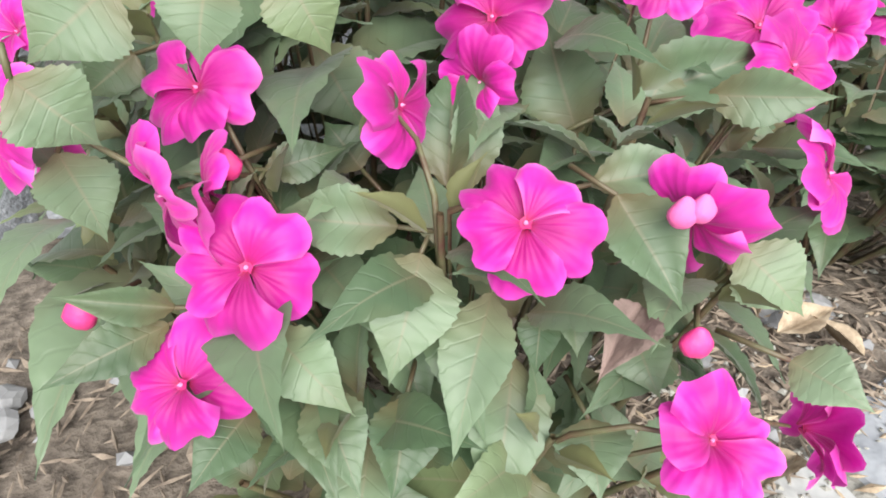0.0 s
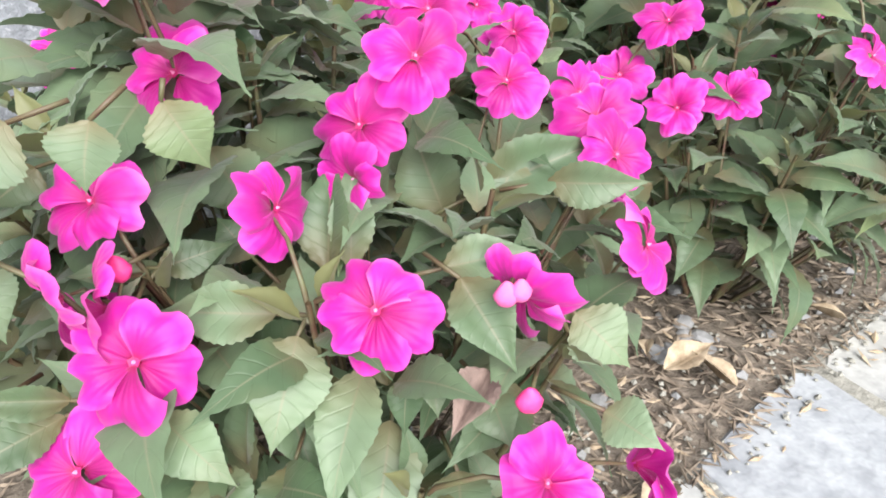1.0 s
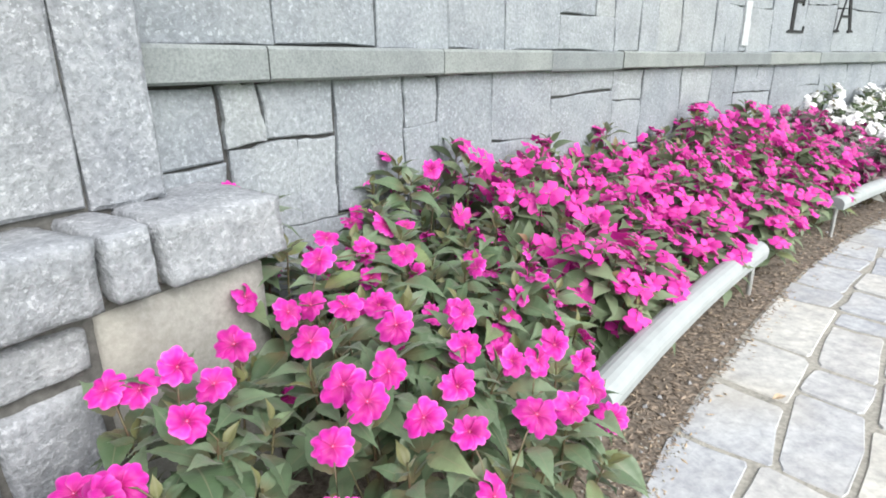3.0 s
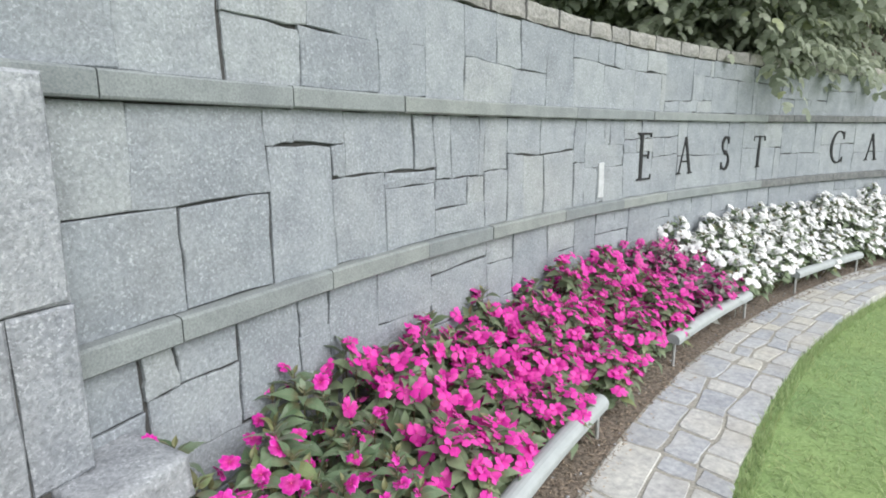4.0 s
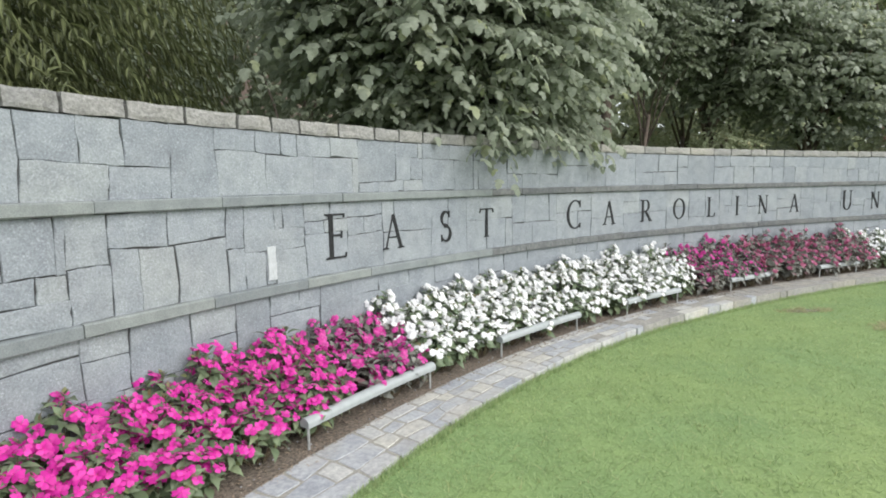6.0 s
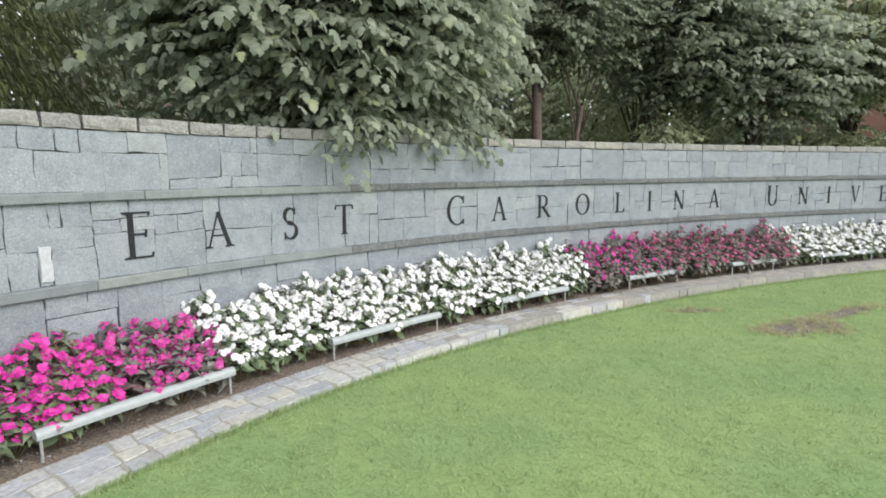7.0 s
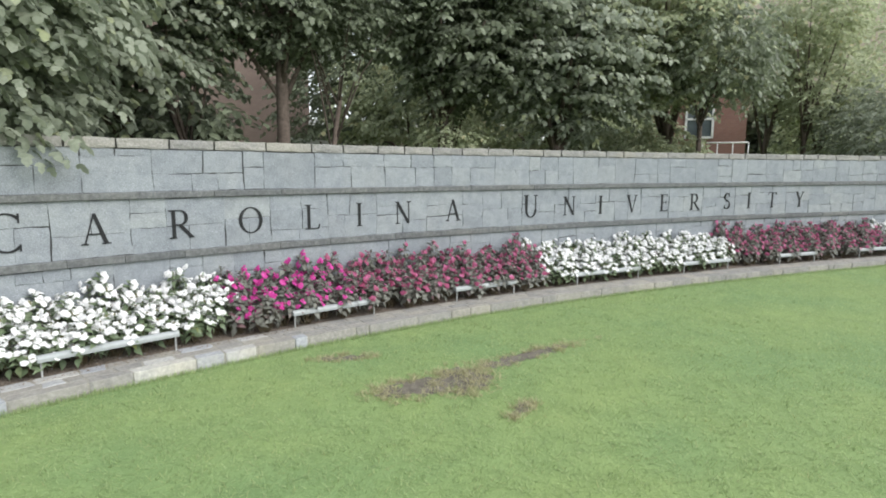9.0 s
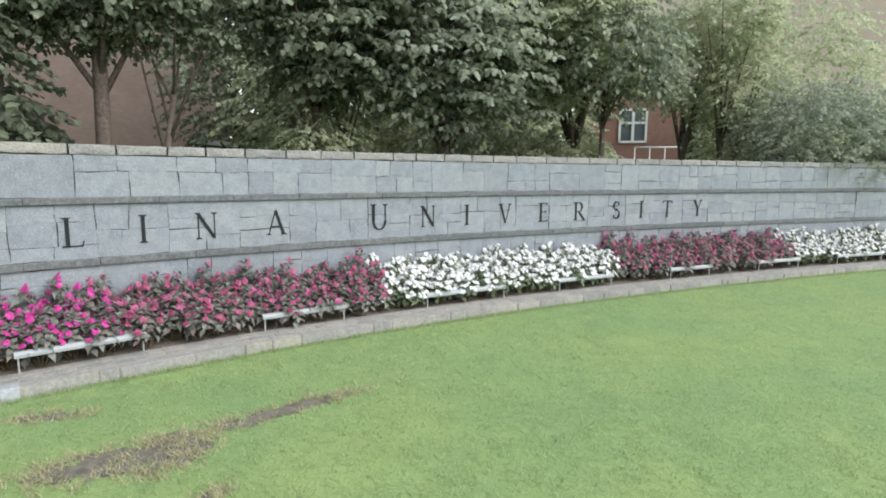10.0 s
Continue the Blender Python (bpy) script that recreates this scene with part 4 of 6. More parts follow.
def plant_plan(seed, height, spread, shoots, flowers, leaf=0.082, petal=0.028, lean=Vector((0, 0, 0)), wild=0.7, front=0.0):
    """The plan of one plant: stems, leaves and flowers about the origin."""
    r = random.Random(seed)
    stems, leaves, blooms = [], [], []
    for k in range(shoots):
        a, q = k * 2.39996 + r.uniform(-0.3, 0.3), math.sqrt((k + 0.5) / shoots)
        rad = spread * q * r.uniform(0.85, 1.1)
        h = height * (1 - 0.50 * q * q) * r.uniform(0.9, 1.1)
        tip = Vector((rad * math.cos(a), rad * math.sin(a), h)) + lean * h
        axis = Vector((math.cos(a) * q * 0.9, math.sin(a) * q * 0.9, 1.0)) + lean
        root = Vector((tip.x * 0.18, tip.y * 0.18, 0))
        mid = root.lerp(tip, 0.55) + Vector((tip.x, tip.y, 0)) * 0.15
        stems.append((root, mid, tip))
        leaves += whorl(r, tip, axis, 9 if q < 0.8 else 10, leaf, 1.0 + 0.3 * q)
        if q > 0.5:
            low = mid.lerp(tip, 0.35)
            leaves += [(m, 1.0) for m, _ in whorl(r, low, axis, 5, leaf * 1.15, 1.35)]
    order = list(range(shoots))
    for k in range(flowers):
        if k % shoots == 0:
            r.shuffle(order)
        tip = stems[order[k % shoots]][2]
        out = Vector((tip.x, tip.y, 0)) / max(spread, 0.01)
        a = r.uniform(0, 6.3)
        p = tip + Vector((math.cos(a), math.sin(a), 0)) * r.uniform(0.012, 0.058) + out * 0.015 + Vector((0, 0, r.uniform(-0.025, 0.025)))
        d = (Vector((0, -front, 0.8)) + out * 0.9 + Vector((r.uniform(-wild, wild), r.uniform(-wild, wild), r.uniform(-0.2, 0.2)))).normalized()
        blooms.append((p, d, petal * r.uniform(0.82, 1.15), r.uniform(0, 6.3), r.randrange(8)))
    return stems, leaves, blooms


def facing(p, d, size, spin):
    z = d.normalized()
    x = z.orthogonal().normalized()
    x.rotate(Matrix.Rotation(spin, 3, z))
    y = z.cross(x)
    m = Matrix((x, y, z)).transposed().to_4x4() @ Matrix.Diagonal((size, size, size, 1))
    m.translation = p
    return m


def joined(items):
    """Lists of many placed copies of a few shapes: items of (matrix, verts, faces)."""
    vs, fs, k = [], [], 0
    for m, v, f in items:
        a = np.array([tuple(p) for p in v], float)
        mm = np.array(m)
        vs.append(a @ mm[:3, :3].T + mm[:3, 3])
        fs += [tuple(i + k for i in q) for q in f]
        k += len(a)
    return np.concatenate(vs), fs


LEAF_LO = leaf_shape(0)
FLOWER_LO = [flower_shape(False, k) for k in range(6)]
FLOWER_FLAT = [flower_shape(False, k, True) for k in range(6)]
FLOWER_HI = [flower_shape(True, k) for k in range(8)]
LEAF_HI = [mesh_of("leaf", *leaf_shape(26, 1, 0.45, d, fo), LEAF_NEAR, True, None, leaf_uv(26)) for d, fo in ((0.12, 0.10), (0.25, 0.16), (0.34, 0.06), (0.2, 0.22))]
YOUNG_HI = mesh_of("young_leaf", *leaf_shape(16, 1, 0.44, -0.02, 0.25), YOUNG, True)
SET_LEAF = [mesh_of("leaf", *leaf_shape(30, 1, 1.0, d, fo), LEAF_NEAR, True, None, leaf_uv(30)) for d, fo in ((0.10, 0.10), (0.16, 0.16), (0.06, 0.05))]
BLOOM = {}


def bloom_meshes(mat):
    if mat.name not in BLOOM:
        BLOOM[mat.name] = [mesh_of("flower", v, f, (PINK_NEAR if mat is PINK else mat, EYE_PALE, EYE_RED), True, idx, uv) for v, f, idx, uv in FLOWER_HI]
    return BLOOM[mat.name]


def bloom_far(mat):
    key = mat.name + " far"
    if key not in BLOOM:
        BLOOM[key] = [mesh_of("flower", v, f, (mat, EYE_PALE, EYE_RED if mat is PINK else EYE_PALE), True, idx) for v, f, idx, uv in FLOWER_LO]
    return BLOOM[key]


def stem_mesh(stems):
    v, f = [], []
    v.append(Vector((0, 0, -0.01)))
    for a, b, c in stems:
        k = len(v)
        k_ = 1.0 if a.length < 0.06 else 0.5
        tube(v, f, [a.lerp(b, 0.2), b, c], [0.0032 * k_, 0.0026 * k_, 0.0017 * k_], 5)
        del f[-2:]
        f += [(0, k + (i + 1) % 5, k + i) for i in range(5)]
    return mesh_of("branching_stem", v, f, STEM, True)


def far_plant(name, plan, leaf_mat, petal_mat, label, group, single):
    stems, leaves, blooms = plan
    ob = thing(name, None, label, "flower", group=group)
    part("branching_stem", stem_mesh(stems), ob)
    v, f = joined([(m, *LEAF_LO) for m, age in leaves])
    idx = []
    for m, age in leaves:
        idx += [1 if age < 0.16 else 0] * len(LEAF_LO[1])
    k = part("foliage", mesh_of("foliage", v, f, (leaf_mat, YOUNG if leaf_mat is LEAF else leaf_mat), True, idx), ob)
    k["kind"] = "stuff"
    if single:
        for p, d, size, spin, j in blooms:
            part("flower", bloom_far(petal_mat)[j % 6], ob, m=facing(p, d, size, spin))
        return ob
    items, idx = [], []
    for p, d, size, spin, k in blooms:
        sv, sf, si, su = (FLOWER_FLAT if petal_mat is WHITE else FLOWER_LO)[k % 6]
        items.append((facing(p, d, size, spin), sv, sf))
        idx += si
    if items:
        v, f = joined(items)
        k = part("flower_mass", mesh_of("flower_mass", v, f, (petal_mat, EYE_PALE, petal_mat), True, idx), ob, "many small open flowers")
        k["kind"] = "stuff"
    return ob


def near_plant(plan, label, extra=()):
    """A plant near the path: each leaf and flower a part of its own."""
    stems, leaves, blooms = plan
    ob = thing("impatiens", None, label, "flower", group="magenta impatiens")
    part("branching_stem", stem_mesh(stems), ob)
    r = random.Random(len(leaves))
    for m, age in leaves:
        if age < 0.16:
            part("young_leaf", YOUNG_HI, ob, m=m)
        else:
            part("leaf", LEAF_HI[r.randrange(4)], ob, m=m)
    meshes = bloom_meshes(PINK)
    for p, d, size, spin, k in blooms:
        part("flower", meshes[k], ob, m=facing(p, d, size, spin))
    return ob


def bed_height(off):
    """How high the plants stand: low at the path, high at the wall."""
    u = min(1.0, max(0.0, (off + 0.80) / 0.70))
    return 0.26 + 0.29 * u


def spots(s0, s1, step, seed):
    r = random.Random(seed)
    out, row = [], 0
    s = s0
    while s < s1:
        for off in (-0.12, -0.34, -0.56):
            o = off + r.uniform(-0.04, 0.04) - (0.05 if row % 2 else -0.03) - (0.05 if 2.2 < s < 6.9 else 0.0)
            out.append((s + r.uniform(-0.05, 0.05) + (step / 2 if off == -0.34 else 0), o, r))
        s += step
        row += 1
    return out


# the near plants, next to the pier: shoots and flowers where they stand
def set_plant(root, tips, flowers, label, seed, leaf=0.074, given=(), count=10, buds=(), under=2, withered=(), spurs=()):
    """A plant whose shoot tips and flowers are given in the world."""
    r = random.Random(seed)
    base = Vector((*root, -0.02))
    stems, leaves, blooms = [], [], []
    for t in tips:
        tip = Vector(t) - base
        out = Vector((tip.x, tip.y, 0))
        q = min(1.0, out.length / 0.17)
        axis = Vector((0, 0, 1)) + out * 4.5
        start = out * 0.15
        mid = start.lerp(tip, 0.55) + out * 0.12
        stems.append((start, mid, tip))
        leaves += whorl(r, tip, axis, count, leaf, 1.1 + 0.25 * q)
        leaves += [(m, 1.0) for m, _ in whorl(r, mid.lerp(tip, 0.4), axis, count - 4, leaf * 1.08, 1.4)]
    for x, y, z, *way in flowers:
        p = Vector((x, y, z)) - base
        d = Vector(way) if way else Vector((r.uniform(-0.35, 0.35), -0.75 + r.uniform(-0.3, 0.2), 0.75))
        blooms.append((p, d, 0.0302 * r.uniform(0.9, 1.08), r.uniform(0, 6.3), r.randrange(8)))
        near = min(stems, key=lambda st: (st[2] - p).length)[2]
        if under and y > 0.22:
            foot = p - d.normalized() * 0.014 - Vector((0, 0, 0.022))
            leaves += [(m, 0.6) for m, _ in whorl(r, foot, Vector((0, 0, 1)) + d * 0.4, under, leaf * 1.25, 1.2)]
        stems.append((near.lerp(p, 0.02), near.lerp(p, 0.5) + Vector((0, 0, 0.008)), p - d.normalized() * 0.004))
    ob = near_plant((stems, leaves, blooms), label)
    ob.matrix_basis = Matrix.Translation(base)
    for x0, y0, z0, x1, y1, z1, w in given:
        a, b = Vector((x0, y0, z0)), Vector((x1, y1, z1))
        x = (b - a).normalized()
        face = Vector((0.03, 0.0, 0.45)) - (a + b) / 2
        y = face.cross(x).normalized()
        y.rotate(Matrix.Rotation(r.uniform(-0.3, 0.3), 3, x))
        z = x.cross(y)
        ln = (b - a).length * 1.03
        m = Matrix((x, y, z)).transposed().to_4x4() @ Matrix.Diagonal((ln, w, ln, 1))
        m.translation = a - base
        part("leaf", SET_LEAF[r.randrange(3)], ob, m=m)
        v, f = [], []
        inner = (a - base) - x * 0.018 + (Vector((root[0], root[1], z0 - 0.04)) - a).normalized() * 0.012
        tube(v, f, [a - base, (a - base).lerp(inner, 0.5), inner], [0.0012, 0.0014, 0.0014], 5)
        part("leaf_stalk", mesh_of("leaf_stalk", v, f, STEM, True), ob)
    for x0, y0, z0, x1, y1, z1, w in withered:
        a, b = Vector((x0, y0, z0)), Vector((x1, y1, z1))
        x = (b - a).normalized()
        y = (Vector((0.03, 0.0, 0.45)) - a).cross(x).normalized()
        m = Matrix((x, y, x.cross(y))).transposed().to_4x4() @ Matrix.Diagonal(((b - a).length, w, (b - a).length, 1))
        m.translation = a - base
        part("withered_leaf", mesh_of("withered_leaf", *leaf_shape(24, 1, 1.0, 0.12, 0.5), PURPLE_LEAF, True), ob, "curled withered brown leaf", m)
    for x, y, z, rad, kind in [(*p, "bud") for p in buds] + [(*p, "petal_spur") for p in spurs]:
        bm = bmesh.new()
        bmesh.ops.create_uvsphere(bm, u_segments=12, v_segments=8, radius=rad)
        for v in bm.verts:
            v.co.z *= 1.25
            k = 1.0 - 0.35 * max(0.0, v.co.z / rad)
            v.co.x, v.co.y = v.co.x * k * 1.1, v.co.y * k * 0.85
            v.co += noise.noise_vector(v.co / rad * 1.5) * rad * 0.12
        part(kind, bm_mesh(kind, bm, BUD if kind == "bud" else SPUR, True), ob, "plump closed pink bud" if kind == "bud" else "pale pink rolled petal", Matrix.Translation(Vector((x, y, z)) - base))
        v, f = [], []
        tube(v, f, [Vector((x, y, z)) - base, Vector((x + 0.012, y + 0.03, z - 0.005)) - base], [0.0012, 0.0015], 5)
        part("bud_stalk", mesh_of("bud_stalk", v, f, STEM, True), ob)


LABEL = "bushy impatiens with serrated leaves and magenta flowers"
FRONT_LEAVES = [(0.016, 0.249, 0.239, 0.004, 0.207, 0.202, 0.041), (0.048, 0.246, 0.219, 0.030, 0.187, 0.178, 0.032), (0.071, 0.242, 0.215, 0.067, 0.221, 0.192, 0.019), (0.083, 0.241, 0.217, 0.085, 0.222, 0.203, 0.015), (0.099, 0.255, 0.265, 0.123, 0.217, 0.236, 0.032), (0.091, 0.268, 0.263, 0.140, 0.267, 0.274, 0.024), (0.006, 0.255, 0.249, -0.054, 0.255, 0.255, 0.030), (-0.046, 0.219, 0.221, -0.011, 0.196, 0.195, 0.029), (-0.089, 0.228, 0.225, -0.124, 0.210, 0.245, 0.016), (-0.091, 0.223, 0.220, -0.128, 0.188, 0.218, 0.022), (-0.121, 0.235, 0.322, -0.101, 0.239, 0.295, 0.033), (-0.136, 0.261, 0.282, -0.119, 0.246, 0.248, 0.032)]
BACK_LEAVES = [(-0.058, 0.266, 0.348, -0.063, 0.252, 0.321, 0.030), (-0.038, 0.294, 0.347, -0.022, 0.291, 0.313, 0.033), (-0.100, 0.279, 0.344, -0.128, 0.255, 0.321, 0.039), (0.027, 0.300, 0.244, 0.031, 0.345, 0.301, 0.033), (0.040, 0.304, 0.242, 0.043, 0.344, 0.299, 0.026), (0.118, 0.343, 0.269, 0.205, 0.351, 0.302, 0.038), (0.160, 0.331, 0.280, 0.217, 0.313, 0.285, 0.028), (0.099, 0.342, 0.254, 0.079, 0.374, 0.309, 0.044), (-0.063, 0.281, 0.264, -0.096, 0.268, 0.269, 0.016), (-0.058, 0.282, 0.262, -0.022, 0.300, 0.266, 0.020), (-0.031, 0.218, 0.185, -0.008, 0.179, 0.164, 0.029), (0.008, 0.226, 0.171, 0.005, 0.185, 0.149, 0.034)]
LOW_LEAVES = [(0.060, 0.249, 0.172, 0.043, 0.192, 0.146, 0.032), (-0.057, 0.207, 0.186, -0.075, 0.172, 0.177, 0.027), (0.095, 0.221, 0.162, 0.095, 0.187, 0.151, 0.034), (0.114, 0.240, 0.200, 0.121, 0.214, 0.186, 0.027), (0.165, 0.266, 0.230, 0.192, 0.244, 0.208, 0.038), (0.163, 0.205, 0.219, 0.181, 0.181, 0.220, 0.025), (-0.126, 0.326, 0.304, -0.147, 0.308, 0.289, 0.035), (-0.046, 0.366, 0.297, -0.022, 0.355, 0.251, 0.046), (-0.019, 0.318, 0.245, -0.037, 0.326, 0.269, 0.033), (-0.003, 0.268, 0.185, 0.019, 0.224, 0.156, 0.031), (0.144, 0.352, 0.288, 0.128, 0.333, 0.254, 0.039)]
WITHERED = [(0.112, 0.232, 0.223, 0.089, 0.203, 0.209, 0.022)]
set_plant((0.03, 0.30), [(-0.062, 0.278, 0.262), (0.025, 0.245, 0.262), (0.124, 0.312, 0.286), (0.02, 0.345, 0.262), (0.10, 0.36, 0.25), (0.09, 0.42, 0.27), (0.135, 0.37, 0.27), (0.0, 0.40, 0.27), (0.185, 0.35, 0.262), (-0.105, 0.245, 0.20), (0.165, 0.262, 0.215),
                         (-0.02, 0.212, 0.19), (0.075, 0.205, 0.17), (0.135, 0.215, 0.13), (-0.07, 0.20, 0.14), (0.19, 0.31, 0.20)],
          [(0.058, 0.229, 0.267), (-0.052, 0.226, 0.248), (-0.082, 0.205, 0.203), (-0.083, 0.292, 0.298), (0.005, 0.292, 0.290, 0.9, -0.4, 0.3), (0.131, 0.25, 0.257, -0.5, -0.5, -0.2),
           (0.214, 0.300, 0.251, 0.7, -0.5, 0.5), (0.134, 0.190, 0.189, 0.0, -0.6, 0.8), (0.19, 0.215, 0.165, 1.0, -0.2, 0.1), (0.206, 0.345, 0.290), (0.050, 0.345, 0.315, -0.3, -0.8, 0.5), (0.045, 0.335, 0.286, -0.5, -0.7, 0.2), (-0.07, 0.25, 0.262, -0.9, -0.3, 0.2), (-0.085, 0.245, 0.272, -0.7, -0.6, -0.1),
           (-0.152, 0.26, 0.294, -0.3, -0.7, 0.4), (0.142, 0.382, 0.328), (0.083, 0.343, 0.353), (0.095, 0.417, 0.366), (0.21, 0.398, 0.297)], LABEL, 11,
          0.064, FRONT_LEAVES + BACK_LEAVES + LOW_LEAVES, 8, [(0.128, 0.212, 0.222, 0.0062), (-0.138, 0.235, 0.215, 0.007), (-0.066, 0.262, 0.276, 0.006)], 4, WITHERED, [(0.118, 0.232, 0.2705, 0.0056), (0.1245, 0.2315, 0.2725, 0.005)])
set_plant((-0.05, 0.43), [(-0.085, 0.40, 0.37), (-0.02, 0.405, 0.345), (0.03, 0.47, 0.36), (-0.12, 0.335, 0.32), (-0.14, 0.45, 0.37), (-0.06, 0.50, 0.38), (-0.17, 0.36, 0.26), (0.04, 0.40, 0.28), (-0.16, 0.29, 0.2)],
          [(-0.047, 0.345, 0.347), (-0.015, 0.478, 0.404), (0.008, 0.515, 0.40), (-0.058, 0.331, 0.413, -0.2, -0.8, 0.5), (-0.061, 0.355, 0.434, -0.3, -0.6, 0.6), (-0.044, 0.422, 0.404, 0.6, -0.6, 0.3), (-0.125, 0.385, 0.405), (-0.018, 0.556, 0.445), (-0.05, 0.53, 0.43, -0.3, -0.7, 0.5), (-0.165, 0.30, 0.262, -0.6, -0.5, 0.5)], LABEL, 12, 0.084, count=12, under=5)
set_plant((0.45, 0.58), [(0.446, 0.497, 0.220), (0.36, 0.56, 0.29), (0.50, 0.53, 0.25), (0.42, 0.60, 0.33), (0.56, 0.56, 0.31), (0.60, 0.53, 0.21), (0.47, 0.53, 0.16), (0.40, 0.54, 0.17), (0.55, 0.51, 0.17), (0.63, 0.58, 0.28), (0.35, 0.57, 0.21), (0.65, 0.55, 0.19)],
          [(0.321, 0.503, 0.267), (0.369, 0.503, 0.275), (0.315, 0.538, 0.335), (0.280, 0.545, 0.287), (0.326, 0.603, 0.383), (0.379, 0.630, 0.416), (0.510, 0.527, 0.302), (0.539, 0.458, 0.257), (0.648, 0.499, 0.239), (0.497, 0.573, 0.372), (0.605, 0.582, 0.363), (0.67, 0.49, 0.225, 0.8, -0.4, 0.3),
           (0.445, 0.600, 0.392), (0.405, 0.54, 0.27, 0.5, -0.7, 0.3), (0.575, 0.465, 0.25, 0.4, -0.8, 0.4), (0.62, 0.495, 0.25)], LABEL, 13, 0.07, under=3)
set_plant((0.15, 0.70), [(0.12, 0.66, 0.33), (0.20, 0.70, 0.36), (0.05, 0.70, 0.30), (0.15, 0.78, 0.37), (0.24, 0.64, 0.32), (0.12, 0.60, 0.27), (0.19, 0.57, 0.26), (0.27, 0.72, 0.36), (0.05, 0.63, 0.26), (0.24, 0.80, 0.39), (0.08, 0.80, 0.34)],
          [(0.163, 0.706, 0.40), (0.062, 0.821, 0.406), (0.154, 0.811, 0.425), (0.233, 0.814, 0.442), (0.082, 0.680, 0.348), (0.06, 0.675, 0.345, -0.5, -0.6, 0.5), (0.146, 0.567, 0.347), (0.174, 0.527, 0.326), (0.103, 0.815, 0.40), (0.20, 0.76, 0.415)], LABEL, 14, 0.082, count=12, under=4)
set_plant((0.46, 0.76), [(0.40, 0.72, 0.37), (0.50, 0.69, 0.35), (0.60, 0.70, 0.34), (0.33, 0.77, 0.38), (0.46, 0.79, 0.40), (0.56, 0.80, 0.39), (0.38, 0.85, 0.41), (0.52, 0.88, 0.42), (0.65, 0.76, 0.33)],
          [(0.361, 0.683, 0.416), (0.627, 0.692, 0.385), (0.43, 0.70, 0.41), (0.52, 0.66, 0.385), (0.57, 0.74, 0.40), (0.47, 0.78, 0.44), (0.34, 0.80, 0.43), (0.60, 0.81, 0.42), (0.41, 0.86, 0.45), (0.374, 0.990, 0.408), (0.33, 0.97, 0.41), (0.476, 0.892, 0.428), (0.405, 1.04, 0.476), (0.577, 1.05, 0.46)], LABEL, 15, 0.084, count=12, under=4)
set_plant((-0.25, 0.60), [(-0.25, 0.52, 0.25), (-0.18, 0.56, 0.27), (-0.30, 0.60, 0.27), (-0.20, 0.64, 0.28), (-0.12, 0.60, 0.27), (-0.33, 0.50, 0.22), (-0.26, 0.44, 0.2)],
          [(-0.20, 0.52, 0.30), (-0.31, 0.50, 0.27), (-0.24, 0.60, 0.31)], LABEL, 17)
set_plant((0.02, 0.60), [(0.0, 0.60, 0.30), (0.05, 0.55, 0.28), (-0.04, 0.62, 0.30), (0.07, 0.62, 0.29), (0.02, 0.66, 0.30)],
          [(-0.03, 0.64, 0.335), (0.03, 0.70, 0.34)], LABEL, 18, 0.085, count=12)
set_plant((0.20, 0.47), [(0.19, 0.46, 0.26), (0.16, 0.50, 0.29), (0.22, 0.51, 0.27), (0.17, 0.42, 0.26), (0.23, 0.46, 0.2)],
          [(0.224, 0.485, 0.289), (0.171, 0.509, 0.334, -0.3, -0.7, 0.5), (0.25, 0.53, 0.275, 0.5, -0.7, 0.3)], LABEL, 19, 0.066, under=4)
set_plant((0.70, 0.68), [(0.70, 0.64, 0.28), (0.77, 0.68, 0.27), (0.66, 0.68, 0.32), (0.74, 0.73, 0.32), (0.78, 0.63, 0.2), (0.82, 0.72, 0.27)],
          [(0.70, 0.63, 0.32), (0.77, 0.67, 0.315), (0.74, 0.74, 0.365), (0.68, 0.70, 0.37), (0.80, 0.65, 0.26), (0.80, 0.74, 0.32)], LABEL, 16, under=3)

NEAR_TO = -6.25
seed = 100
for s, off, r in spots(-6.92, NEAR_TO, 0.24, 3):
    if off < -0.5 and s < -6.6 or off < -0.25 and s < -6.85:
        continue
    seed += 1
    h = bed_height(off) * r.uniform(0.92, 1.05)
    ob = near_plant(plant_plan(seed, h, 0.17, 14, 15, leaf=0.094, petal=0.0285, front=0.5), LABEL)
    ob.matrix_basis = stand(s, off, -0.02) @ Matrix.Rotation(r.uniform(-0.9, 0.9), 4, "Z")

KINDS = {
    "pink": ("impatiens", LEAF, PINK, "impatiens thick with magenta flowers in the bed", "magenta impatiens", 15, 32),
    "white": ("impatiens", LEAF, WHITE, "impatiens thick with white flowers in the bed", "white impatiens", 14, 72),
    "red": ("impatiens", BRONZE, RED, "dark bronze-leaved impatiens with crimson flowers", "crimson impatiens", 15, 16),
    "rose": ("impatiens", BRONZE, ROSE, "bronze-leaved impatiens with deep rose flowers", "rose impatiens", 14, 24),
    "sparse": ("impatiens", BRONZE, ROSE, "bronze-leaved impatiens with a few deep rose flowers", "rose impatiens", 15, 13),
}
BEDS = [("pink", NEAR_TO, -3.45), ("rose", -3.45, -2.75), ("white", -2.75, -0.4), ("white", -0.4, 2.3), ("sparse", 2.3, 3.7), ("red", 3.7, 6.9), ("white", 6.9, 11.2), ("red", 11.2, 15.2), ("white", 15.2, 19.5), ("red", 19.5, 22)]
models = {}
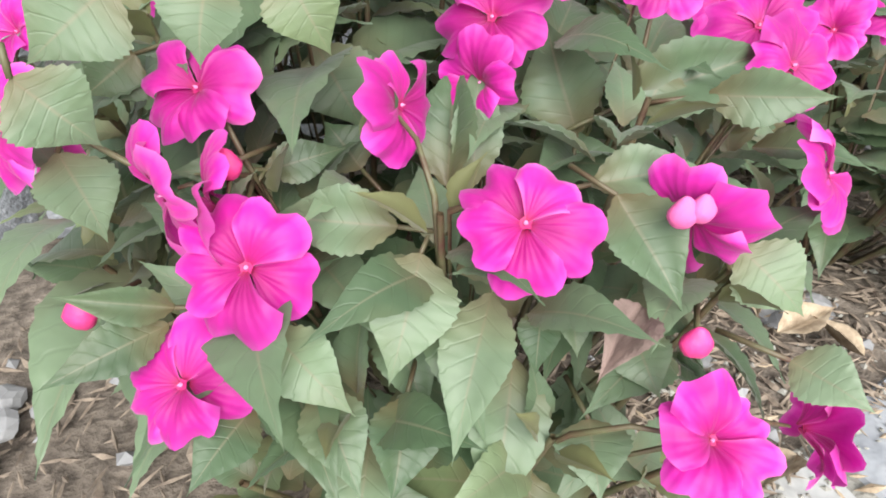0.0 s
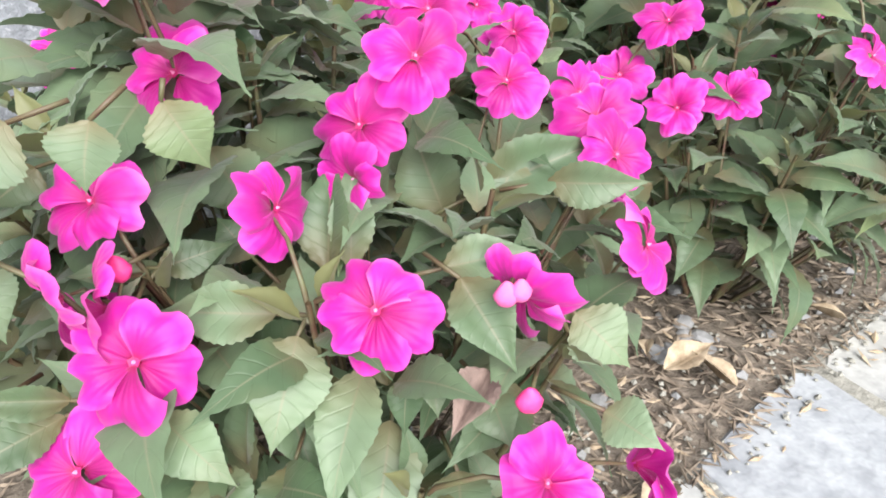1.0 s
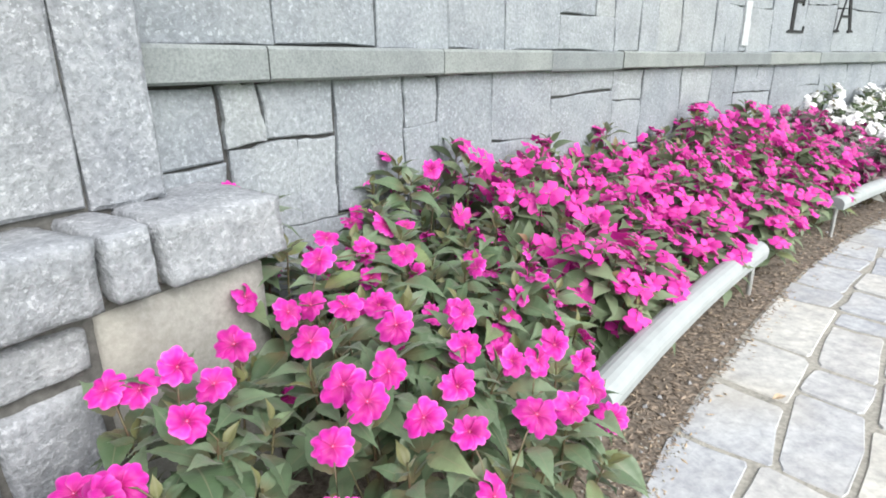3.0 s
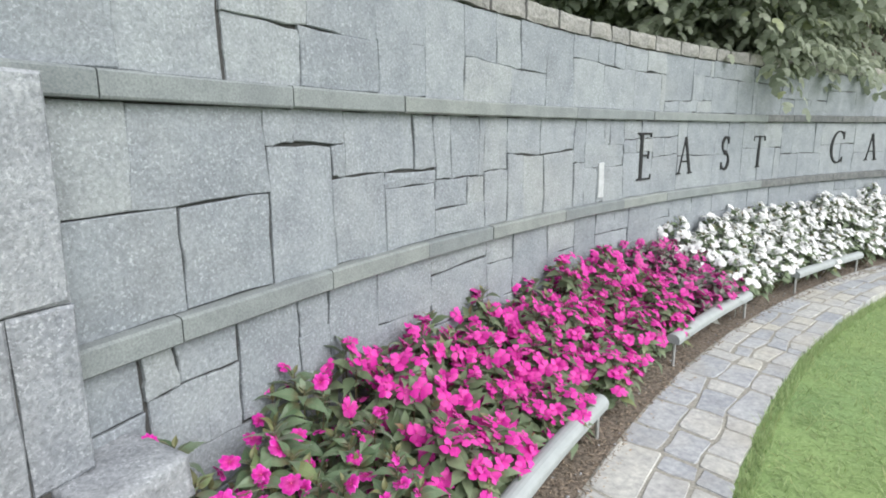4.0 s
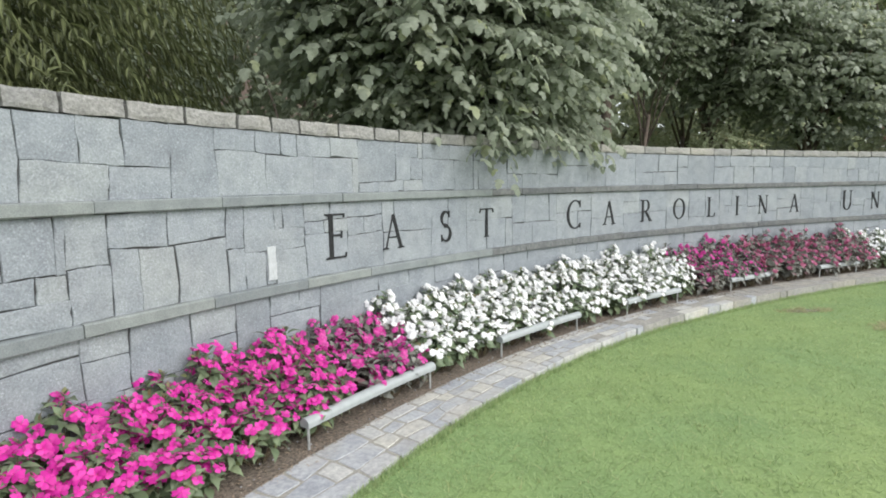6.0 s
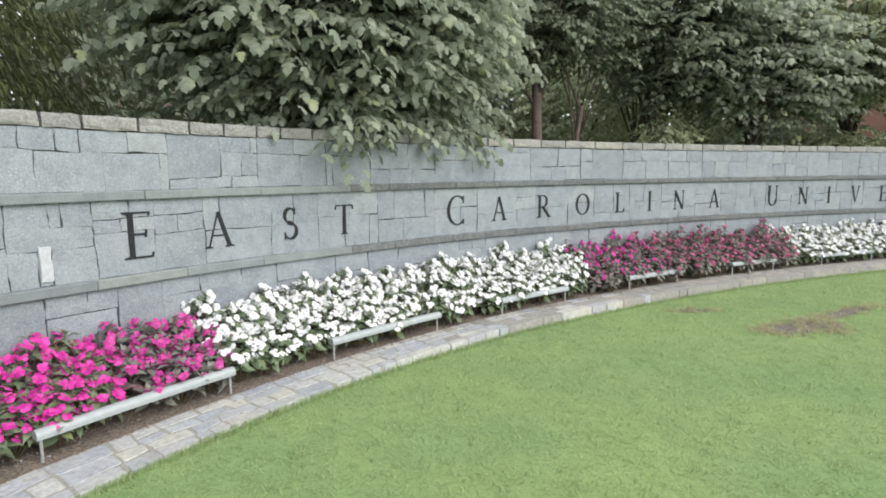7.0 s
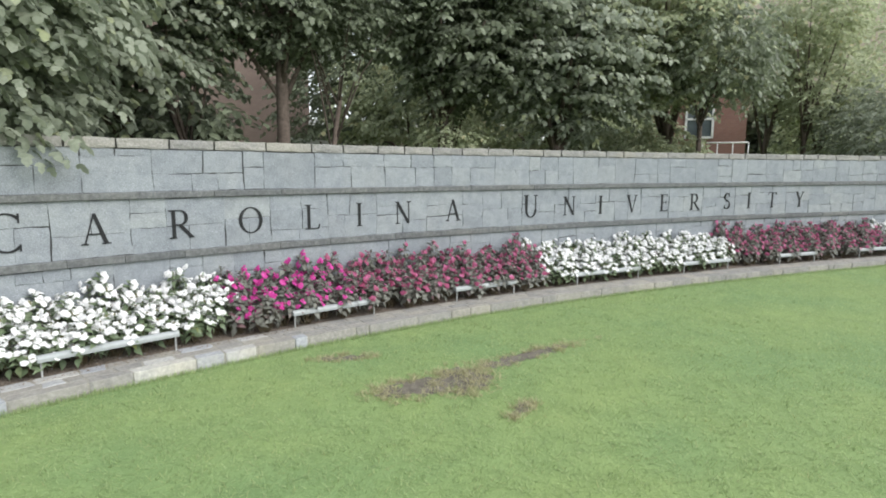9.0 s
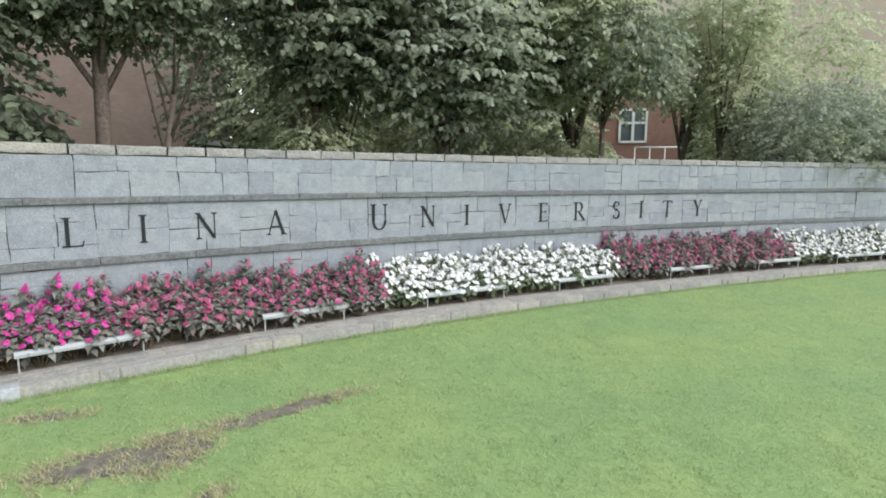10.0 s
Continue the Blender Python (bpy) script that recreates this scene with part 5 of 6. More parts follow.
for kind, s0, s1 in BEDS:
    name, leaf_mat, petal_mat, label, group, shoots, count = KINDS[kind]
    single = s0 < -2.9
    made = models.setdefault((kind, single), [])
    for s, off, r in spots(s0 + 0.1, s1, 0.25, int(s0 * 10)):
        m = stand(s, off, -0.02) @ Matrix.Rotation(r.uniform(-0.8, 0.8), 4, "Z")
        k = bed_height(off) / 0.42 * r.uniform(0.92, 1.08) * (1.27 if kind in ("red", "sparse") else 1.15 if kind == "white" else 1.0)
        m = m @ Matrix.Diagonal((1.08, 1.08, k, 1))
        if len(made) < 7:
            ob = far_plant(name, plant_plan(500 + len(made) * 13 + len(group), 0.42, 0.175, shoots, count, leaf=0.085, petal={"pink": 0.036, "white": 0.0295}.get(kind, 0.037), wild=0.4 if kind == "white" else 0.6, front=0.35 if kind == "white" else 0.5), leaf_mat, petal_mat, label, group, single)
            ob.matrix_basis = m
            made.append(ob)
        else:
            copy_of = made[r.randrange(7)]
            ob = copy_of.copy()
            scene.collection.objects.link(ob)
            for ch in copy_of.children:
                c = ch.copy()
                scene.collection.objects.link(c)
                c.parent = ob
            ob.matrix_basis = m

# ---- grass blades near the path ----
gr = np.random.default_rng(5)
count = 200000
ss = gr.uniform(-6.5, 19.0, count)
oo = -1.2 - 6.6 * gr.random(count) ** 1.25
PATCHES = [(3.3, -2.78, 0.50, 0.20, -0.2), (3.75, -2.85, 0.32, 0.26, 0.3), (4.75, -2.68, 0.75, 0.10, 0.03), (3.08, -1.68, 0.28, 0.07, -0.4), (3.74, -3.6, 0.22, 0.05, 0.3)]


def in_patch(s, o):
    for ps, po, a, b, turn in PATCHES:
        u = (s - ps) * math.cos(turn) + (o - po) * math.sin(turn)
        v = -(s - ps) * math.sin(turn) + (o - po) * math.cos(turn)
        if (u / a) ** 2 + (v / b) ** 2 < 0.8 + 0.9 * noise.noise(Vector((s * 6, o * 6, 0))):
            return True
    return False


verts, faces = [], []
for s, o in zip(ss, oo):
    if in_patch(s, o) and gr.random() < 0.85:
        continue
    if o > outer(s) - 0.01:
        continue
    p = at(s, o)
    p.z = lawn_z(p.x) - 0.002
    a, h = gr.uniform(0, 6.28), gr.uniform(0.016, 0.036)
    d = Vector((math.cos(a), math.sin(a), 0)) * 0.0032
    lean = Vector((gr.normal(0, 1.7), gr.normal(0, 1.7), 0.8)) * h
    k = len(verts)
    verts += [p - d, p + d, p + lean]
    faces.append((k, k + 1, k + 2))
# taller tufts standing out of the mown sward
for _ in range(60000):
    s, o = gr.uniform(-5.0, 9.0), -1.3 - 5.5 * gr.random()
    if noise.noise(Vector((s * 5, o * 5, 9))) + 0.5 * noise.noise(Vector((s * 17, o * 17, 2))) < 0.2 or in_patch(s, o):
        continue
    p = at(s, o)
    p.z = lawn_z(p.x) - 0.002
    a, h = gr.uniform(0, 6.28), gr.uniform(0.03, 0.055)
    d = Vector((math.cos(a), math.sin(a), 0)) * 0.0032
    k = len(verts)
    verts += [p - d, p + d, p + Vector((gr.normal(0, 0.5), gr.normal(0, 0.5), 0.9)) * h]
    faces.append((k, k + 1, k + 2))
for _ in range(14000):
    s = gr.uniform(-6.5, 19.0)
    p = at(s, outer(s) - 0.003 - 0.06 * gr.random())
    p.z = lawn_z(p.x) - 0.002
    a, h = gr.uniform(0, 6.28), gr.uniform(0.03, 0.065)
    d = Vector((math.cos(a), math.sin(a), 0)) * 0.003
    lean = Vector((gr.normal(0, 0.3), gr.normal(0, 0.3), 1)) * h
    k = len(verts)
    verts += [p - d, p + d, p + lean]
    faces.append((k, k + 1, k + 2))
thing("grass", mesh_of("grass", verts, faces, BLADE), "short green grass blades of the lawn", "grass", kind="stuff")
for ps, po, a, b, turn in PATCHES:
    bm, step, made_v = bmesh.new(), 0.035, {}
    reach = max(a, b) * 1.4
    cells = int(2 * reach / step)

    def corner(i, j):
        if (i, j) not in made_v:
            s, o = ps - reach + i * step, po - reach + j * step
            z = 0.004 + 0.006 * noise.noise(Vector((s * 9, o * 9, 1)))
            p = at(s + 0.012 * noise.noise(Vector((i, j, 0.5))), o + 0.012 * noise.noise(Vector((i, j, 7.5))))
            p.z = lawn_z(p.x) + z
            made_v[i, j] = bm.verts.new(p)
        return made_v[i, j]

    for i in range(cells):
        for j in range(cells):
            s, o = ps - reach + (i + 0.5) * step, po - reach + (j + 0.5) * step
            u = (s - ps) * math.cos(turn) + (o - po) * math.sin(turn)
            v = -(s - ps) * math.sin(turn) + (o - po) * math.cos(turn)
            ragged = noise.noise(Vector((s * 6, o * 6, 0))) * 0.9 + noise.noise(Vector((s * 15, o * 15, 3))) * 0.7 + noise.noise(Vector((s * 40, o * 40, 5))) * 0.3
            if (u / a) ** 2 + (v / b) ** 2 < 0.9 + ragged:
                bm.faces.new((corner(i, j), corner(i, j + 1), corner(i + 1, j + 1), corner(i + 1, j)))
    thing("bare_patch", bm_mesh("bare_patch", bm, BARE), "worn patch of bare brown earth in the lawn", "bare ground", group="bare patches", kind="structure")

# dry straw round the bare patches
verts, faces = [], []
for ps, po, a, b, turn in PATCHES:
    for clump in range(int(270 * (a * b) ** 0.5)):
        f, q = gr.uniform(0, 6.28), gr.normal(1.1, 0.22)
        cu, cv = a * q * math.cos(f), b * q * math.sin(f)
        for _ in range(16):
            u, v = cu + gr.normal(0, 0.028), cv + gr.normal(0, 0.028)
            p = at(ps + u * math.cos(turn) - v * math.sin(turn), po + u * math.sin(turn) + v * math.cos(turn))
            p.z = lawn_z(p.x) - 0.002
            g, h = gr.uniform(0, 6.28), gr.uniform(0.03, 0.065)
            d = Vector((math.cos(g), math.sin(g), 0)) * 0.0035
            k = len(verts)
            verts += [p - d, p + d, p + Vector((gr.normal(0, 0.7), gr.normal(0, 0.7), 0.8)) * h]
            faces.append((k, k + 1, k + 2))
thing("dry_grass", mesh_of("dry_grass", verts, faces, STRAW), "pale dry grass round the bare patches of lawn", "grass", kind="stuff")

# ---- bark chips and pebbles on the soil ----
def scatter(name, mat, count, seed, size, flat, label, s0=-8.6, s1=3.0, lo=BED_EDGE + 0.02, hi=-0.3):
    r = random.Random(seed)
    items = []
    for _ in range(count):
        bm_v = [(1, 0, 0), (-1, 0, 0), (0, 1, 0), (0, -1, 0), (0, 0, 1), (0, 0, -1)]
        v = [Vector(p) * r.uniform(0.7, 1.1) for p in bm_v]
        f = [(0, 2, 4), (2, 1, 4), (1, 3, 4), (3, 0, 4), (2, 0, 5), (1, 2, 5), (3, 1, 5), (0, 3, 5)]
        k = size * r.uniform(0.5, 1.5)
        s = s0 + (s1 - s0) * r.random() ** 1.8
        o = lo + (hi - lo) * r.random() ** 1.5
        z = -0.006 + 0.012 * min(1, (o - BED_EDGE) / 0.3) if o > edge(s) else 0.001
        m = Matrix.Translation(at(s, o, z + k * flat * 0.3)) @ Euler((r.uniform(-0.3, 0.3), r.uniform(-0.3, 0.3), r.uniform(0, 6.3))).to_matrix().to_4x4() @ Matrix.Diagonal((k, k * (0.14 if flat < 0.14 else 0.3 if flat < 0.4 else 0.75), k * flat, 1))
        items.append((m, v, f))
    v, f = joined(items)
    thing(name, mesh_of(name, v, f, mat), label, name.replace("_", " "), kind="stuff")


def dry_leaf(s, off, z, size, turn, mat=DRY_LEAF, label="curled dry brown leaf lying by the path"):
    v, f = leaf_shape(14, 1, 0.45, -0.15, 0.9)
    ob = thing("fallen_leaf", mesh_of("fallen_leaf", v, f, mat, True), label, "leaf", group="fallen leaves")
    ob.matrix_basis = Matrix.Translation(at(s, off, z)) @ Euler((0.25, -0.05, turn)).to_matrix().to_4x4() @ Matrix.Diagonal((size, size, size * 0.6, 1))


for i, (s, off, size) in enumerate([(-7.19, -0.77, 0.07), (-7.14, -0.83, 0.055), (-7.29, -0.855, 0.06), (-6.69, -0.92, 0.06), (-6.58, -0.93, 0.05), (-6.92, -0.85, 0.045), (-7.17, -0.73, 0.035), (-5.9, -1.0, 0.04), (-7.95, -0.6, 0.06), (-8.0, -0.5, 0.05)]):
    dry_leaf(s, off, 0.012, size, i * 1.7 + 0.4)


def stone_chip(s, off, size, seed):
    r = random.Random(seed)
    bm = bmesh.new()
    bmesh.ops.create_icosphere(bm, subdivisions=2, radius=size)
    for v in bm.verts:
        v.co *= 1 + 0.35 * noise.noise(v.co / size * 1.1 + Vector((seed, 0, 0)))
        v.co.z *= 0.6
    ob = thing("pebble", bm_mesh("pebble", bm, PEBBLE), "grey angular pebble on the soil", "pebble", group="pebbles by the path")
    ob.matrix_basis = Matrix.Translation(at(s, off, size * 0.3 - 0.02 + 0.03 * min(1, (off + 0.85) / 0.3))) @ Matrix.Rotation(r.uniform(0, 6), 4, "Z")


r = random.Random(31)
for i in range(46):
    if i < 26:
        stone_chip(r.gauss(-7.12, 0.09), r.gauss(-0.77, 0.04), r.uniform(0.005, 0.014), i)
    else:
        stone_chip(r.gauss(-7.9, 0.1), r.uniform(-0.75, -0.35), r.uniform(0.006, 0.017), i)
scatter("bark_chips", CHIP, 7000, 1, 0.011, 0.25, "shredded brown bark chips on the soil")
scatter("mulch", CHIP, 5200, 8, 0.013, 0.12, "matted brown shredded mulch between the plants", -7.55, -5.0, BED_EDGE - 0.012, -0.45)
scatter("mulch", CHIP, 2600, 9, 0.013, 0.12, "matted brown shredded mulch by the pier", -8.3, -7.4, BED_EDGE - 0.01, -0.2)
scatter("gravel", MORTAR, 700, 5, 0.004, 0.6, "fine pale gravel spilt along the edge of the path", -7.5, -6.2, -0.885, -0.74)
scatter("leaf_litter", DRY_LEAF, 520, 6, 0.009, 0.15, "crumbled dry leaves along the edge of the path", -7.6, -4.0, -0.90, -0.66)
scatter("pebbles", PEBBLE, 420, 2, 0.008, 0.7, "small grey pebbles on the soil")

# ---- trees behind the wall ----
def tree(name, label, base, trunk_h, trunk_r, crown, leaf_mat, n_spray, leaf, seed, per=9, limbs=7, droop=0.5, lean=(0, 0), slim=1.0, lobed=False, sprigs=(), tiers=0):
    """crown: centre, radii. Limbs reach into it; sprays of leaves hang on twigs all through its outer part."""
    r = random.Random(seed)
    ob = thing(name, None, label, "tree")
    c, rad = Vector(crown[0]), Vector(crown[1])
    v, f = [], []
    b = Vector(base)
    top = Vector((b.x + lean[0], b.y + lean[1], b.z + trunk_h))
    pts = [b, b.lerp(top, 0.5) + Vector((r.uniform(-0.1, 0.1), r.uniform(-0.1, 0.1), 0)), top]
    tube(v, f, pts, [trunk_r * 1.25, trunk_r, trunk_r * 0.8], 10)
    part("trunk", mesh_of("trunk", v, f, BARK, True), ob, "brown bark trunk")
    for k in range(limbs):
        a = 6.283 * k / limbs + r.uniform(-0.4, 0.4)
        e = c + Vector((math.cos(a) * rad.x * 0.7, math.sin(a) * rad.y * 0.7, r.uniform(-0.5, 0.5) * rad.z))
        st = pts[1].lerp(top, r.uniform(0.3, 1.0))
        md = st.lerp(e, 0.5) + Vector((0, 0, 0.25))
        v, f = [], []
        tube(v, f, [st, md, e], [trunk_r * 0.45, trunk_r * 0.3, trunk_r * 0.1], 6)
        part("limb", mesh_of("limb", v, f, BARK, True), ob)
    shape_v = [(0, 0, 0), (0.3, 0.34, 0.04), (0.65, 0.30, 0.02), (1.0, 0, -0.12), (0.65, -0.30, 0.02), (0.3, -0.34, 0.04), (0.45, 0, -0.05)]
    shape_f = [(0, 6, 1), (1, 6, 2), (2, 6, 3), (3, 6, 4), (4, 6, 5), (5, 6, 0)]
    if lobed:
        shape_v = [(0.0, 0, 0), (0.08, 0.30, 0.0), (0.34, 0.46, -0.05), (0.44, 0.26, 0.03), (0.74, 0.30, -0.04), (1.05, 0, -0.15), (0.74, -0.30, -0.04), (0.44, -0.26, 0.03), (0.34, -0.46, -0.05), (0.08, -0.30, 0.0), (0.42, 0, 0.05)]
        shape_f = [(10, i + 1, i) for i in range(9)] + [(10, 0, 9)]
    av = np.array(shape_v) * np.array([1.0, slim, 1.0])
    nv = len(av)
    vs, fs, k = [], [], 0
    clumps = [(c, rad, n_spray)] + [(Vector(pc), Vector(pr), pn) for pc, pr, pn in sprigs]
    for c, rad, count in [g for g in clumps for _ in range(g[2])]:
        d = Vector((r.gauss(0, 1), r.gauss(0, 1), r.gauss(0, 1))).normalized()
        q = (r.uniform(0.35, 1.0) ** 0.4 if lobed else r.uniform(0.25, 1.0) ** 0.6) * (1 + 0.22 * noise.noise(d * 2.3 + Vector((seed, 0, 0))))
        p = c + Vector((d.x * rad.x, d.y * rad.y, d.z * rad.z)) * q
        out = Vector((d.x + r.uniform(-0.5, 0.5), d.y + r.uniform(-0.5, 0.5), r.uniform(-0.35, 0.25))).normalized()
        for i in range(per):
            t = i / per
            at_ = p + out * (t * leaf * 4.2) + Vector((0, 0, -droop * t * t * leaf * 3))
            side = Vector((-out.y, out.x, 0)).normalized() * (1 if i % 2 else -1)
            if lobed:
                at_ = at_ + side * r.uniform(0.0, 1.1) * leaf
            x = (out * 0.6 + side * r.uniform(0.3, 1.0) + Vector((0, 0, r.uniform(-1.7, -0.4) if lobed else r.uniform(-1.5, 0.0) * droop * 1.6))).normalized()
            y = Vector((0, 0, 1)).cross(x)
            y = (y.normalized() if y.length > 1e-3 else Vector((1, 0, 0)))
            y.rotate(Matrix.Rotation(r.uniform(-0.5, 0.5), 3, x))
            z = x.cross(y)
            ln = leaf * r.uniform(0.65, 1.25)
            mm = np.array(Matrix((x, y, z)).transposed()) * ln
            vs.append(av @ mm.T + np.array(at_))
            fs += [tuple(j + k for j in q_) for q_ in shape_f]
            k += nv
    c, rad = Vector(crown[0]), Vector(crown[1])
    up = Vector((0, 0, 1))
    for _ in range(tiers):
        # a bough: a flat, drooping fan of twigs, its leaves hanging from both sides
        d = Vector((r.gauss(0, 1), r.gauss(0, 1), r.gauss(0, 0.9))).normalized()
        q = r.uniform(0.62, 1.0) * (1 + 0.2 * noise.noise(d * 2.1 + Vector((seed, 4, 0))))
        tip = c + Vector((d.x * rad.x, d.y * rad.y, d.z * rad.z)) * q
        h = Vector((d.x + r.uniform(-0.3, 0.3), d.y + r.uniform(-0.3, 0.3), 0)).normalized()
        run = r.uniform(4.5, 7.5) * leaf
        lift, side = r.uniform(-0.1, 0.25), Vector((-h.y, h.x, 0))
        twigs = 9
        for j in range(twigs):
            u = j / (twigs - 1)
            knot = tip - h * run * (1 - u) + up * (lift * run * (1 - u) - 0.35 * run * u * u * u)
            way = (h * (0.5 + 0.6 * u) + side * ((1 - u * 0.8) * (1 if j % 2 else -1)) + up * r.uniform(-0.15, 0.1)).normalized()
            reach = run * (0.62 - 0.3 * u) * r.uniform(0.8, 1.15)
            count = max(3, int(reach / (0.5 * leaf)))
            across = up.cross(way).normalized()
            for i in range(count):
                w = (i + 0.5) / count
                spot = knot + way * reach * w - up * 0.25 * reach * w * w
                x = (way * r.uniform(0.3, 0.9) + across * r.uniform(0.3, 1.0) * (1 if i % 2 else -1) - up * r.uniform(0.25, 1.0)).normalized()
                y = up.cross(x).normalized()
                y.rotate(Matrix.Rotation(r.uniform(-0.35, 0.35), 3, x))
                z = x.cross(y)
                mm = np.array(Matrix((x, y, z)).transposed()) * (leaf * r.uniform(0.7, 1.2))
                vs.append(av @ mm.T + np.array(spot))
                fs += [tuple(j2 + k for j2 in q_) for q_ in shape_f]
                k += nv
    part("crown", mesh_of("crown", np.concatenate(vs), fs, leaf_mat), ob, "layered foliage")
    return ob


def by(s, off, z=0.0):
    return tuple(at(s, off, z))


tree("broadleaf_tree", "spreading tree with large grey-green leaves hanging over the wall", by(-0.2, 2.2), 2.6, 0.14, (by(-0.45, 0.95, 3.6), (2.35, 1.6, 1.7)), TREE_LEAF, 800, 0.118, 1, per=12, droop=0.6, lobed=True,
     sprigs=[(by(-0.75, -0.05, 2.12), (0.45, 0.18, 0.2), 16), (by(0.3, 0.12, 2.2), (0.8, 0.25, 0.18), 16)], tiers=640)
tree("broadleaf_tree", "leaning tree with large grey-green leaves", by(2.3, 3.6), 2.6, 0.10, (by(1.9, 3.2, 4.6), (2.2, 1.6, 2.3)), TREE_LEAF, 150, 0.13, 2, per=11, droop=0.6, lobed=True, tiers=200)
tree("conifer", "dark conifer with drooping needle sprays beyond the wall", by(-5.5, 5.0), 5.0, 0.2, (by(-5.2, 4.2, 3.4), (3.4, 1.8, 3.4)), FIR_LEAF, 4600, 0.15, 3, per=12, droop=0.9, slim=0.26)
tree("shade_tree", "slender tree with a bare brown trunk", by(4.3, 3.09), 4.2, 0.11, (by(4.2, 3.3, 5.0), (1.8, 1.6, 1.5)), DARK_LEAF, 300, 0.11, 4, lobed=True, tiers=160)
tree("shade_tree", "slender tree with a bare brown trunk", by(4.8, 2.6), 3.0, 0.05, (by(5.2, 2.9, 4.6), (1.3, 1.3, 1.2)), DARK_LEAF, 450, 0.10, 8, lean=(0.4, 0.1))
tree("shade_tree", "slender leaning tree with a dark trunk", by(3.6, 3.3), 2.8, 0.06, (by(3.0, 3.6, 4.6), (1.3, 1.3, 1.3)), DARK_LEAF, 450, 0.10, 9, lean=(-0.9, 0.3))
tree("shade_tree", "tall shade tree with drooping dark leaves", by(7.2, 3.4), 3.0, 0.12, (by(7.4, 3.0, 4.8), (2.0, 1.7, 1.9)), DARK_LEAF, 250, 0.13, 5, lobed=True, tiers=260)
tree("shade_tree", "tall shade tree with drooping dark leaves", by(9.4, 3.0), 2.8, 0.14, (by(9.5, 2.7, 4.1), (2.1, 1.7, 1.8)), TREE_LEAF, 200, 0.13, 10, lobed=True, tiers=220)
tree("shade_tree", "tall shade tree with grey-green leaves", by(12.4, 3.6), 3.0, 0.14, (by(11.9, 3.0, 5.2), (2.6, 1.8, 2.2)), LIGHT_LEAF, 260, 0.13, 6, lobed=True, tiers=280)
tree("shade_tree", "light green leafy tree beyond the wall", by(17.8, 2.6), 2.0, 0.12, (by(17.5, 1.9, 2.7), (2.7, 2.0, 1.5)), TREE_LEAF, 1900, 0.10, 7)
for i, (s, off, z, rx, mat) in enumerate([(-9, 9, 4, 4, FIR_LEAF), (-7.5, 7.0, 3.6, 3.2, FIR_LEAF), (-4.5, 7.5, 4.0, 2.6, FIR_LEAF), (-3, 9, 4, 3.6, DARK_LEAF), (1, 10, 4, 3.5, DARK_LEAF), (8.2, 9, 3.2, 2.0, LIGHT_LEAF), (11, 8, 3.2, 2.6, LIGHT_LEAF), (22, 9, 5, 5, LIGHT_LEAF), (7.3, 12, 5, 2.0, DARK_LEAF), (3.0, 5.0, 1.8, 0.9, DARK_LEAF)]):
    tree("wood_tree", "leafy tree in the wood beyond the wall", by(s, off), 2.5, 0.13, (by(s, off, z), (rx, 2.2, z * 0.85)), mat, 900, 0.17, 20 + i)

for x, y, z, rx, rz in [(26.4, 5.4, 2.2, 0.9, 2.3), (26.0, 7.4, 3.2, 1.6, 2.6), (27.9, 0.4, 2.4, 1.1, 2.0), (28.3, 3.0, 1.2, 1.5, 1.0), (26.2, -0.1, 4.2, 1.9, 1.3), (26.0, 1.3, 4.7, 1.4, 1.2), (25.4, 0.2, 5.9, 1.7, 0.9), (21.0, 2.7, 2.1, 1.3, 0.8), (20.6, 4.4, 2.2, 1.2, 0.9), (17.4, 6.6, 5.0, 1.6, 1.6)]:
    tree("wood_tree", "loose light green tree by the brick building", (x, y, 0), min(z, 3.0), 0.08, ((x, y, z), (rx, 1.2, rz)), LIGHT_LEAF if x > 20 else DARK_LEAF, 520, 0.12, int(x * 7 + y))

tree("shade_tree", "slender tree with dusky drooping leaves", (20.4, 1.4, 0), 3.6, 0.06, ((20.0, 0.9, 4.35), (1.7, 1.0, 1.15)), DARK_LEAF, 420, 0.13, 61, droop=0.7)
tree("wood_tree", "low light green shrub behind the wall", (15.0, 4.4, 0), 1.2, 0.04, ((15.0, 4.4, 2.0), (0.8, 0.7, 0.9)), LIGHT_LEAF, 300, 0.08, 62)
tree("wood_tree", "low light green shrub behind the wall", (19.6, 2.4, 0), 1.2, 0.04, ((19.6, 2.4, 1.9), (1.0, 0.7, 0.7)), LIGHT_LEAF, 300, 0.08, 63)

# the wood's far edge: dense leaves that close the view
r = random.Random(77)
shape_v = np.array([(0, 0, 0), (0.5, 0.33, 0.05), (1.0, 0, -0.15), (0.5, -0.33, 0.05)])
vs, fs, k = [], [], 0
for _ in range(22000):
    s = r.uniform(-16, 30)
    top = 9.5 + 2.5 * noise.noise(Vector((s * 0.35, 0, 3)))
    if 3.4 < s < 7.3 or 15.6 < s < 18.4:
        continue
    if s > 18.4:
        top *= 0.5
    p = Vector(by(s, r.uniform(13, 16), top * r.random() ** 0.8))
    m = Euler((r.uniform(-0.9, 0.9), r.uniform(-0.2, 1.0), r.uniform(0, 6.3))).to_matrix() * r.uniform(0.45, 0.85)
    vs.append(shape_v @ np.array(m).T + np.array(p))
    fs += [(k, k + 1, k + 2, k + 3)]
    k += 4
thing("far_woods", mesh_of("far_woods", np.concatenate(vs), fs, DARK_LEAF), "dense dark green woods beyond the wall", "woods", kind="stuff")


